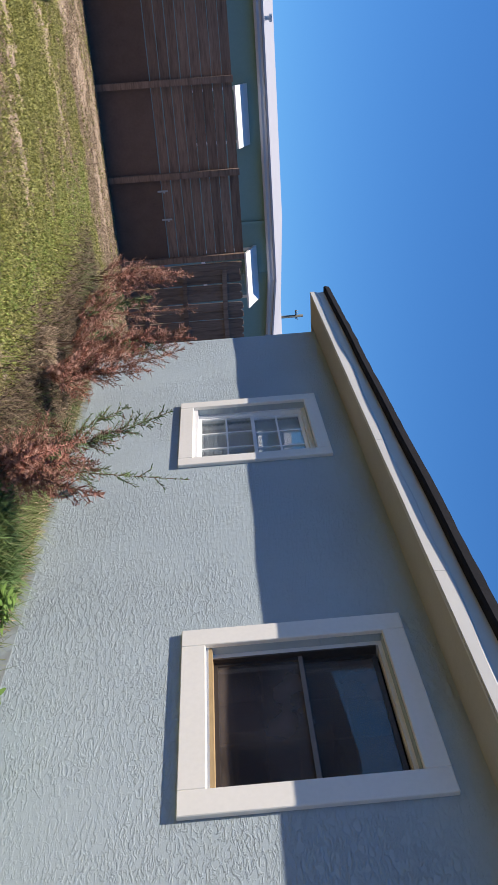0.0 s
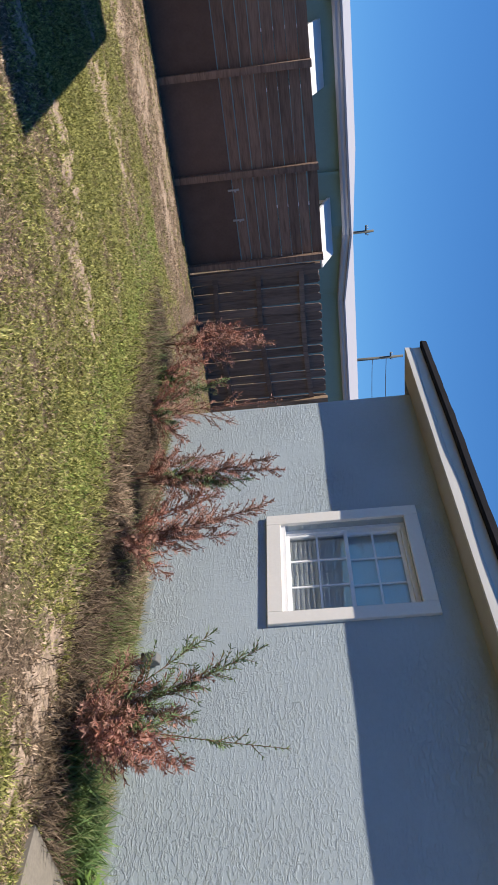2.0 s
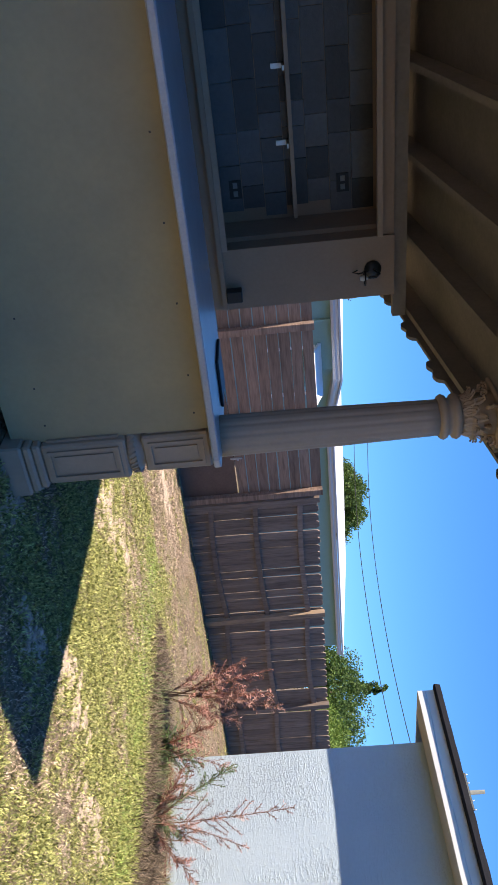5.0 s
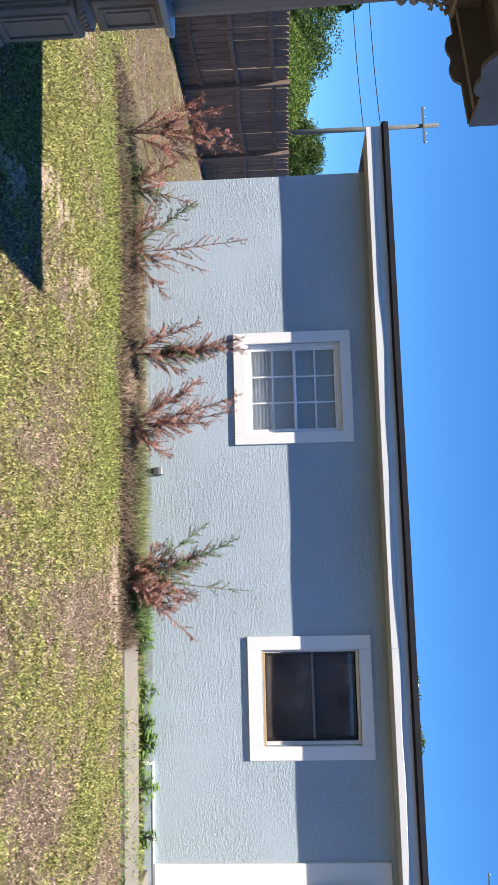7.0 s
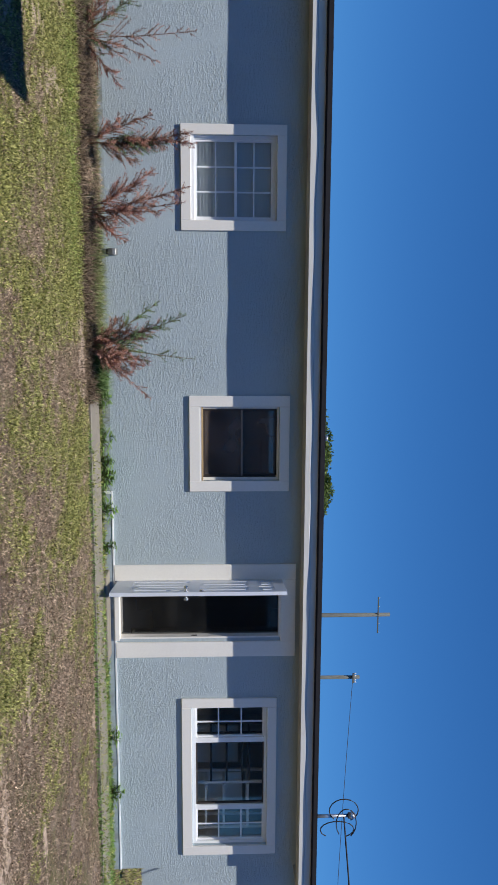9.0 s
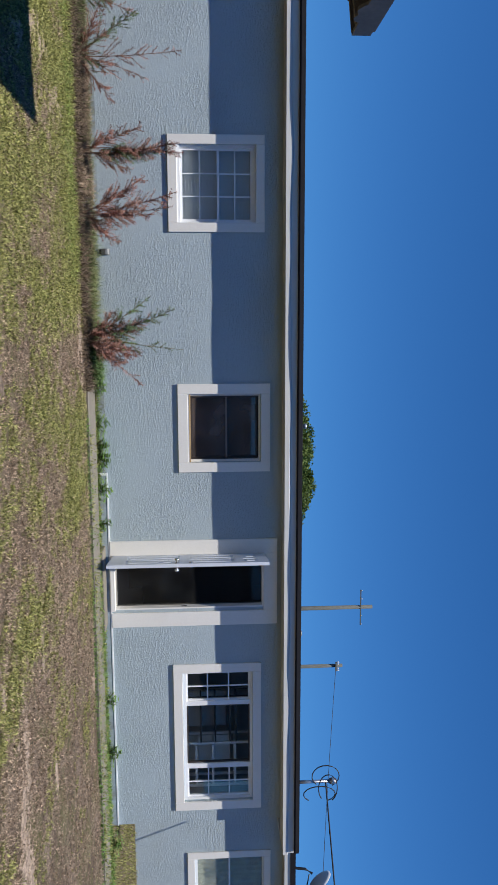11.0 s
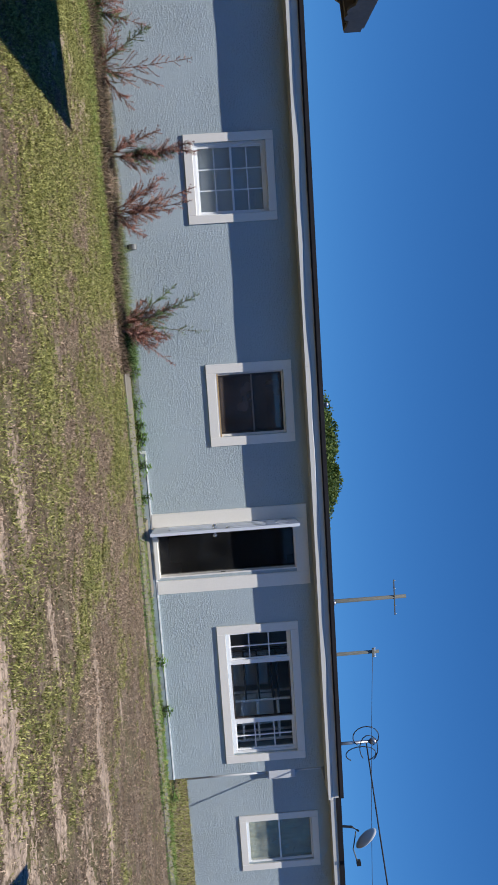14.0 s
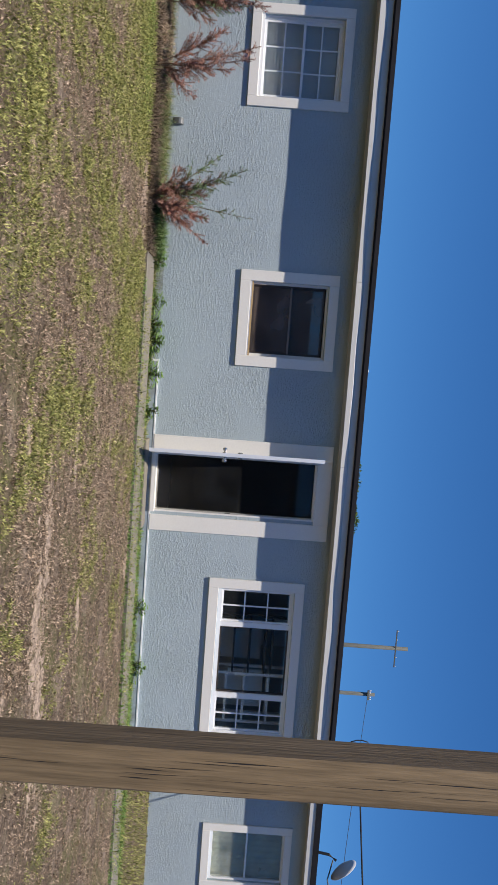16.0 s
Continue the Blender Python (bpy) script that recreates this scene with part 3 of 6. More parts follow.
def build_windows():
    w = grid_window("window_1", W1, 0.0, 3, "white vinyl window with two gridded sashes and blinds", "")
    casing("casing", -5.183, -4.01, 0.968, 2.183, 0.115, 0.11, 0.0, w, "cream-white painted board casing")
    blinds(W1[0] + 0.04, W1[1] - 0.04, W1[2] + 0.07, W1[3] - 0.04, 0.150, w)
    # the window with a bronze frame
    x0, x1, z0, z1 = W2
    w = thing("window_2", (-1.5, 0.09, z0), "bronze-framed hung window with dark glass and a tan sill", "window", "", "structure")
    casing("casing", -2.093, -0.925, 1.045, 2.255, 0.13, 0.12, 0.0, w, "cream-white painted board casing")
    boxes("window_sill", [(x0, x1, 0.0, 0.14, z0 + 0.05, z0 + 0.07)], TANWOOD, w, "bare tan wooden sill")
    boxes("sill_block", [(x0, x1, 0.005, 0.14, z0, z0 + 0.05)], VINYL, w)
    boxes("window_frame", [(x0, x0 + 0.035, 0.05, 0.13, z0 + 0.07, z1), (x1 - 0.035, x1, 0.05, 0.13, z0 + 0.07, z1), (x0 + 0.035, x1 - 0.035, 0.05, 0.13, z1 - 0.022, z1)], TRIM, w)
    boxes("meeting_rail", [(x0 + 0.046, x1 - 0.046, 0.066, 0.074, 1.668, 1.690)], INNERBAR, w, "brown-grey meeting rail")
    boxes("window_track", [(x0 + 0.035, x0 + 0.045, 0.045, 0.12, z0 + 0.07, z1 - 0.035), (x1 - 0.045, x1 - 0.035, 0.045, 0.12, z0 + 0.07, z1 - 0.035)], BRONZE, w)
    zm = 1.68
    for a, b, yy in ((z0 + 0.07, zm + 0.015, 0.075), (zm - 0.015, z1 - 0.035, 0.10)):
        s = boxes("sash", [(x0 + 0.045, x0 + 0.065, yy, yy + 0.02, a, b), (x1 - 0.065, x1 - 0.045, yy, yy + 0.02, a, b), (x0 + 0.065, x1 - 0.065, yy, yy + 0.02, a, a + 0.022), (x0 + 0.065, x1 - 0.065, yy, yy + 0.02, b - 0.025, b)], BRONZE, w)
        g = part("pane", _b((x0 + 0.065, x1 - 0.065, yy + 0.008, yy + 0.012, a + 0.02, b - 0.02)), MESHGLASS, s, "dark window glass")
        g.visible_shadow = False
        k = 3
        xa, xb = x0 + 0.065, x1 - 0.065
        boxes("inner_bar", [(xa + (xb - xa) * i / k - 0.006, xa + (xb - xa) * i / k + 0.006, yy + 0.013, yy + 0.018, a + 0.02, b - 0.02) for i in range(1, k)] + [(xa, xb, yy + 0.0125, yy + 0.0175, (a + b) / 2 - 0.006, (a + b) / 2 + 0.006)], INNERBAR, s)
    # the triple window
    x0, x1, z0, z1 = W3
    w = thing("window_3", (2.85, 0.09, z0), "white triple window with gridded side lights and dark glass", "window", "", "structure")
    casing("casing", 1.777, 3.98, 0.92, 2.137, 0.125, 0.12, 0.0, w, "cream-white painted board casing")
    boxes("window_frame", [(x0, x0 + 0.035, 0.04, 0.12, z0, z1), (x1 - 0.035, x1, 0.04, 0.12, z0, z1), (x0 + 0.035, x1 - 0.035, 0.04, 0.12, z1 - 0.035, z1), (x0 + 0.035, x1 - 0.035, 0.04, 0.12, z0, z0 + 0.045), (2.355, 2.42, 0.045, 0.12, z0 + 0.045, z1 - 0.035), (3.305, 3.37, 0.045, 0.12, z0 + 0.045, z1 - 0.035)], VINYL, w)
    for xa, xb, cols in ((x0 + 0.035, 2.355, 2), (2.42, 3.305, 0), (3.37, x1 - 0.035, 2)):
        za, zb = z0 + 0.045, z1 - 0.035
        s = boxes("sash", [(xa, xa + 0.02, 0.07, 0.10, za, zb), (xb - 0.02, xb, 0.07, 0.10, za, zb), (xa + 0.02, xb - 0.02, 0.07, 0.10, za, za + 0.02), (xa + 0.02, xb - 0.02, 0.07, 0.10, zb - 0.02, zb)], VINYL if cols else BRONZE, w)
        if cols:
            boxes("upright_bar", [((xa + xb) / 2 - 0.009, (xa + xb) / 2 + 0.009, 0.072, 0.082, za + 0.02, zb - 0.02)], VINYL, s)
            boxes("cross_bar", [(xa + 0.02, xb - 0.02, 0.074, 0.084, za + (zb - za) * i / 3 - 0.009, za + (zb - za) * i / 3 + 0.009) for i in (1, 2)], VINYL, s)
        g = part("pane", _b((xa + 0.02, xb - 0.02, 0.086, 0.09, za + 0.02, zb - 0.02)), CLEARGLASS, s, "clear window glass")
        g.visible_shadow = False
    # the wing's window
    x0, x1, z0, z1 = W4
    y = 3.41
    w = thing("window_4", (7.86, y + 0.09, z0), "white window with grey curtained glass", "window", "", "structure")
    casing("casing", 7.24, 8.47, 0.99, 2.595, 0.138, 0.135, y, w, "cream-white painted board casing")
    boxes("window_frame", [(x0, x0 + 0.035, y + 0.04, y + 0.12, z0, z1), (x1 - 0.035, x1, y + 0.04, y + 0.12, z0, z1), (x0 + 0.035, x1 - 0.035, y + 0.04, y + 0.12, z1 - 0.03, z1), (x0 + 0.035, x1 - 0.035, y + 0.04, y + 0.12, z0, z0 + 0.05), (x0 + 0.035, x1 - 0.035, y + 0.05, y + 0.10, 1.78, 1.81)], VINYL, w)
    for a, b in ((z0 + 0.05, 1.78), (1.81, z1 - 0.03)):
        g = part("pane", _b((x0 + 0.035, x1 - 0.035, y + 0.07, y + 0.074, a, b)), HAZYGLASS, w, "hazy window glass")
        g.visible_shadow = False
    bm = bmesh.new()
    n = 40
    top = [bm.verts.new((x0 + (x1 - x0) * i / n, y + 0.16 + 0.005 * math.sin(i * 1.3), z1)) for i in range(n + 1)]
    bot = [bm.verts.new((x0 + (x1 - x0) * i / n, y + 0.16 + 0.007 * math.sin(i * 1.3 + 0.4), z0)) for i in range(n + 1)]
    for i in range(n):
        bm.faces.new((top[i], top[i + 1], bot[i + 1], bot[i]))
    part("curtain", bm, CURTAIN, w, "grey hanging curtain")


build_windows()


def build_rack():
    """Behind the triple window: added dark rack and boards for reflected bars, beside white shelves."""
    k = thing("stand_in_rack", (3.1, 0.62, 0.13), "added dark rack behind the window for reflected bars, with white shelves", "storage rack")
    for x in (2.44, 3.14, 3.80):
        for y in (0.30, 0.58):
            part("upright", _b((x - 0.018, x + 0.018, y - 0.015, y + 0.015, 0.13, 2.0)), BLACKMETAL if x < 3 else BLIND, k)
    for z in (0.6, 1.29, 1.50, 1.71, 1.80):
        part("shelf", _b((2.46, 3.12, 0.28, 0.60, z - 0.012, z + 0.012)), BLACKMETAL, k)
    for z in (0.6, 1.22, 1.46, 1.78):
        part("shelf", _b((3.16, 3.78, 0.26, 0.60, z - 0.016, z + 0.016)), BLIND, k, "white shelf")
    # boards added as the pale patches between the reflected bars
    for x0, x1, z1, n in ((2.52, 3.06, 1.66, "grey"), (3.22, 3.74, 1.72, "pale")):
        b = part("stand_in_board", _b((x0, x1, 0.64, 0.67, 0.132, z1)), BLIND if n == "pale" else GREYBOX)
        tagged(b, n + " board added behind the rack for pale patches in the glass", "board")


build_rack()


def build_door():
    x0, x1, z0, z1 = DOOR
    d = thing("door_1", (x0, 0.0, z0), "white six-panel house door standing wide open in a broad cream casing", "door", "", "structure")
    casing("casing", 0.0, 1.21, 0.11, 2.357, 0.20, 0.187, 0.0, d, "cream-white painted door casing", foot=False)
    boxes("door_jamb", [(x0, x0 + 0.02, 0.0, 0.14, z0, z1), (x1 - 0.02, x1, 0.0, 0.14, z0, z1), (x0 + 0.02, x1 - 0.02, 0.0, 0.14, z1 - 0.02, z1)], TRIM, d)
    boxes("threshold", [(x0, x1, -0.06, 0.18, z0 - 0.03, z0 + 0.02)], TRIM, d)
    boxes("strike_plate", [(x1 - 0.022, x1 - 0.018, 0.03, 0.06, 1.05, 1.12)], BRONZE, d)
    scr = part("storm_pane", _b((x0 + 0.02, x1 - 0.02, 0.10, 0.103, z0 + 0.02, z1 - 0.02)), STORM, d, "dusty dark storm-door glass")
    scr.visible_shadow = False
    # leaf, 0.76 wide, hinged at the near side and swung out past square
    h = Matrix.Translation((x0 + 0.01, -0.035, 0)) @ Matrix.Rotation(radians(-99), 4, "Z")
    lw, t = 0.76, 0.042
    bm = bmesh.new()
    box(bm, 0, lw, -t / 2 + 0.006, t / 2 - 0.006, z0 + 0.01, z0 + 2.04, h)
    stiles = [(0, 0.11), (lw / 2 - 0.05, lw / 2 + 0.05), (lw - 0.11, lw)]
    rails = [(0.0, 0.22), (0.90, 1.02), (1.60, 1.72), (1.90, 2.03)]
    for s in (-1, 1):
        ya, yb = (t / 2 - 0.006, t / 2) if s > 0 else (-t / 2, -t / 2 + 0.006)
        for a, b in stiles:
            box(bm, a, b, ya, yb, z0 + 0.01, z0 + 2.04, h)
        for a, b in rails:
            for (p, q) in ((0.11, lw / 2 - 0.05), (lw / 2 + 0.05, lw - 0.11)):
                box(bm, p, q, ya, yb, z0 + 0.01 + a, z0 + 0.01 + b, h)
        for (p, q) in ((0.15, lw / 2 - 0.09), (lw / 2 + 0.09, lw - 0.15)):
            for a, b in ((0.26, 0.86), (1.06, 1.56), (1.76, 1.86)):
                box(bm, p, q, ya - 0.001 if s < 0 else ya, yb if s < 0 else yb + 0.0, z0 + 0.01 + a, z0 + 0.01 + b, h)
    leaf = part("door_leaf", bm, DOORPAINT, d, "white painted six-panel door leaf")
    for z, r in ((1.02, 0.028), (1.20, 0.022)):
        for s in (-1, 1):
            bm = bmesh.new()
            lathe(bm, [(0.028, 0), (0.028, 0.006), (0.011, 0.01), (0.011, 0.03), (r, 0.035), (r, 0.055), (r * 0.6, 0.065)] if z < 1.1 else [(0.028, 0), (0.028, 0.014), (0.02, 0.018)], seg=14)
            m = h @ Matrix.Translation((lw - 0.065, s * t / 2, z)) @ Matrix.Rotation(radians(-90 * s), 4, "X")
            for v in bm.verts:
                v.co = m @ v.co
            part("door_knob" if z < 1.1 else "deadbolt", bm, CHROME, leaf, "satin nickel door hardware", smooth=True)
    for z in (0.4, 1.2, 2.0):
        bm = bmesh.new()
        lathe(bm, [(0.007, z - 0.05), (0.007, z + 0.05)], x0 + 0.012, -0.035, 8)
        part("hinge", bm, CHROME, leaf)


build_door()

# ---- walk along the wall ----
def build_walk():
    xa = -2.1
    for i, (a, b) in enumerate(((-2.1, -0.55), (-0.54, 1.0), (1.01, 2.55), (2.56, 4.1), (4.11, 5.7), (5.71, 7.6), (7.61, 9.4), (9.41, 11.2))):
        bm = bmesh.new()
        n = 8
        top = []
        for j in range(n + 1):
            x = a + (b - a) * j / n
            top.append((x, -0.97 + 0.02 * noise.noise(Vector((x * 3, 0, 1)))))
        back = [(b, -0.36), (a, -0.36)]
        prism(bm, top + back, -0.08, 0.028, "z")
        tagged(part("walk_slab", bm, CONCRETE, bevel=0), "narrow weathered concrete walk slab partly buried in the lawn", "concrete walk", "slabs of the concrete walk")
    tagged(boxes("door_step", [(0.05, 1.15, -0.30, -0.025, -0.06, 0.055)], CONCRETE, bevel=0.01), "small worn concrete pad under the door", "door step")


build_walk()


def build_mulch():
    """A low ridge of dark litter between the lawn and the wall."""
    vs, fs = [], []
    nx, ny = 300, 44
    for i in range(nx + 1):
        x = -7.9 + 5.7 * i / nx
        for j in range(ny + 1):
            t = j / ny
            edge = 0.12 * noise.noise(Vector((x * 2.3, 4, 0)))
            y = -1.0 + edge + (0.995 - edge) * t if x > WX0 - 0.03 else -1.0 + edge + 0.7 * t
            h = math.sin(math.pi * min(1, t * 1.4) * 0.7) * min(1, (x + 7.9) * 2) * min(1, (-2.2 - x) * 3)
            rough = 0.012 * noise.noise(Vector((x * 9, y * 9, 1))) + 0.012 * noise.noise(Vector((x * 26, y * 26, 4))) + 0.006 * noise.noise(Vector((x * 60, y * 60, 7)))
            vs.append((x, y, ground_z(x, y) - 0.012 + 0.05 * max(0, h) + rough * min(1, 4 * t + 0.15)))
    for i in range(nx):
        for j in range(ny):
            a = i * (ny + 1) + j
            fs.append((a, a + ny + 1, a + ny + 2, a + 1))
    m = raw("mulch_strip", vs, fs, MULCH, kind="structure")
    m.data.shade_smooth()
    m["label"] = "dark strip of dead plant litter along the wall"


build_mulch()

# ---- fences ----
def build_board_fence():
    X = -11.2
    fence = thing("board_fence", (X, -4.0, -0.14), "dark weathered board fence with level boards over a solid lower panel", "fence")
    rnd = random.Random(3)
    posts = [0.12 - 1.29 * i for i in range(9)]
    for y in posts:
        bm = bmesh.new()
        box(bm, X - 0.0, X + 0.09, y - 0.045, y + 0.045, -0.25, 1.84 + rnd.uniform(-0.02, 0.02))
        part("post", bm, BOARD, fence)
    for ya, yb in zip(posts, posts[1:]):
        ya, yb = ya - 0.0, yb + 0.0
        z = -0.18
        bm = bmesh.new()
        box(bm, X - 0.045, X - 0.03, yb + 0.003, ya - 0.003, z, 0.62)
        part("lower_panel", bm, PLY, fence, "dark brown plywood panel")
        z = 0.635
        while z < 1.8:
            h = 0.139 + rnd.uniform(-0.005, 0.003)
            bm = bmesh.new()
            m = Matrix.Translation((X - 0.03, (ya + yb) / 2, z)) @ Matrix.Rotation(radians(rnd.uniform(-0.35, 0.35)), 4, "X")
            hh = min(h, 1.83 - z)
            box(bm, -0.011, 0.011, (yb - ya) / 2 + 0.004, (ya - yb) / 2 - 0.004, 0, hh, m)
            part("board", bm, BOARD, fence)
            z += 0.150
    # latch bits on the last bay
    for y, z in ((-0.95, 0.62), (-0.52, 0.64)):
        boxes("latch", [(X - 0.02, X + 0.0, y - 0.012, y + 0.012, z - 0.06, z + 0.10), (X - 0.02, X + 0.004, y + 0.012, y + 0.03, z + 0.03, z + 0.055)], GALV, fence, "small galvanised latch")


def build_picket_fence():
    X = -11.22
    fence = thing("picket_fence", (X, 4.0, -0.16), "weathered brown dog-eared picket fence on sagging rails", "fence")
    rnd = random.Random(5)
    posts = [0.27, 2.60, 4.87, 7.3, 9.7, 12.1, 14.5]
    for i, y in enumerate(posts):
        bm = bmesh.new()
        m = Matrix.Translation((X + 0.05, y, 0)) @ Matrix.Rotation(radians(rnd.uniform(-1.2, 1.2)), 4, "X")
        box(bm, -0.045, 0.045, -0.045, 0.045, -0.3, 1.78 - 0.02 * i, m)
        part("post", bm, PALEWOOD if i == 1 else PICKET, fence)
    for ya, yb in zip(posts, posts[1:]):
        for z, sag in ((0.20, 0.06), (0.85, 0.05), (1.50, 0.04)):
            bm = bmesh.new()
            n = 6
            rows = []
            for k in range(n + 1):
                t = k / n
                y = ya + 0.046 + (yb - ya - 0.092) * t
                zz = z - sag * 4 * t * (1 - t) - 0.02 * (ya / 2.3)
                rows.append([bm.verts.new(c) for c in ((X, y, zz - 0.04), (X + 0.035, y, zz - 0.04), (X + 0.035, y, zz + 0.04), (X, y, zz + 0.04))])
            for p, q in zip(rows, rows[1:]):
                for k in range(4):
                    bm.faces.new((p[k], q[k], q[(k + 1) % 4], p[(k + 1) % 4]))
            bm.faces.new(rows[0])
            bm.faces.new(rows[-1][::-1])
            part("rail", bm, PICKET, fence)
    meshes = []
    for v in range(5):
        bm = bmesh.new()
        w, h = 0.136, 1.92
        prism(bm, [(-w / 2, 0), (w / 2, 0), (w / 2, h - 0.04), (w / 2 - 0.028, h), (-w / 2 + 0.028, h), (-w / 2, h - 0.04)], -0.009, 0.009, "x")
        for vert in bm.verts:
            vert.co.z *= 1 + rnd.uniform(-0.002, 0.002)
        bmesh.ops.recalc_face_normals(bm, faces=bm.faces)
        me = bpy.data.meshes.new("picket")
        bm.to_mesh(me)
        bm.free()
        me.materials.append(PICKET)
        meshes.append(me)
    y = 0.36
    k = 0
    while y < 14.4:
        ob = new("picket", meshes[k % 5])
        ob.parent = fence
        ob.location = (-0.011, y - 4.0, 0.0 - 0.035 * (y / 2.3) * 0.5 + rnd.uniform(-0.01, 0.01))
        ob.rotation_euler = (radians(rnd.uniform(-0.7, 0.7)), 0, radians(rnd.uniform(-1.5, 1.5)))
        y += 0.1475 + rnd.uniform(-0.003, 0.006)
        k += 1


# ---- neighbour's house ----
def build_neighbour():
    h = thing("neighbour_house", (-22, 4, -0.2), "low teal-green house with white gutters and a pale roof", "house")
    line = [(-19.35, -13.0), (-19.35, 2.6), (-22.75, 5.9), (-22.75, 16.4)]
    for (ax, ay), (bx, by) in zip(line, line[1:]):
        bm = bmesh.new()
        prism(bm, [(ax, ay), (bx, by), (bx - 0.25, by), (ax - 0.25, ay)], -0.2, 2.72, "z")
        part("wall", bm, TEAL, h, "teal-green painted wall")
        bm = bmesh.new()
        prism(bm, [(ax, ay), (bx, by), (bx + 0.34, by + 0.1), (ax + 0.34, ay + 0.1)], 2.70, 2.715, "z")
        part("soffit_board", bm, WHITEMETAL, h)
        bm = bmesh.new()
        prof = [(0.30, 2.68), (0.36, 2.68), (0.40, 2.74), (0.39, 2.79), (0.42, 2.84), (0.30, 2.84)]
        lo = [bm.verts.new((ax + q, ay + 0.1, z)) for q, z in prof]
        hi = [bm.verts.new((bx + q, by + 0.1, z)) for q, z in prof]
        bm.faces.new(lo)
        bm.faces.new(hi[::-1])
        for i in range(6):
            bm.faces.new((lo[i], lo[(i + 1) % 6], hi[(i + 1) % 6], hi[i]))
        part("gutter", bm, WHITEMETAL, h, "white metal gutter")
    boxes("end_wall", [(-30.0, -19.6, -13.0, -12.75, -0.2, 2.72), (-30.0, -22.9, 16.15, 16.4, -0.2, 2.72)], TEAL, h)
    boxes("downspout", [(-19.33, -19.25, 1.22, 1.30, -0.1, 2.68)], TEAL, h, "teal painted downspout")
    bm = bmesh.new()
    for rows in ([(-18.93, -13.2), (-18.93, 2.75), (-22.33, 6.05), (-22.33, 16.6)],):
        lo = [bm.verts.new((x, y, 2.85)) for x, y in rows]
        ed = [bm.verts.new((x, y, 2.90)) for x, y in rows]
        up = [bm.verts.new((-27.0, -13.2, 3.80)), bm.verts.new((-27.0, 2.75, 3.80)), bm.verts.new((-27.6, 6.05, 3.66)), bm.verts.new((-27.6, 16.6, 3.60))]
        bk = [bm.verts.new((-34.0, v.co.y, 2.9)) for v in up]
        for i in range(3):
            bm.faces.new((lo[i], lo[i + 1], ed[i + 1], ed[i]))
            bm.faces.new((ed[i], ed[i + 1], up[i + 1], up[i]))
            bm.faces.new((up[i], up[i + 1], bk[i + 1], bk[i]))
    part("roof", bm, WHITEROOF, h, "pale low-pitched roof")
    for ya, yb in ((-2.05, -0.66), (1.85, 3.30), (-7.5, -6.0)):
        w = boxes("window", [(-19.36, -19.30, ya + 0.05, ya + 0.12, 1.0, 2.3), (-19.36, -19.30, yb - 0.12, yb - 0.05, 1.0, 2.3), (-19.36, -19.30, ya + 0.12, yb - 0.12, 0.95, 1.05)], VINYL, h, "white-framed window under a white awning")
        part("pane", _b((-19.345, -19.335, ya + 0.12, yb - 0.12, 1.05, 2.3)), GLASS, w)
        bm = bmesh.new()
        prism(bm, [(-19.32, 2.44), (-19.32, 2.36), (-18.52, 2.08), (-18.50, 2.12)], ya, yb, "y")
        part("awning", bm, VINYL, w, "sloping white metal awning")
    bm = bmesh.new()
    lathe(bm, [(0.05, 2.9), (0.05, 3.05), (0.09, 3.06), (0.09, 3.12)], -19.4, -3.4, 10)
    part("roof_vent", bm, GALV, h)


build_board_fence()
build_picket_fence()
build_neighbour()


# ---- covered outdoor bar ----
def roof_z(x):
    return 2.44 + 0.095 * (x + 4.95)


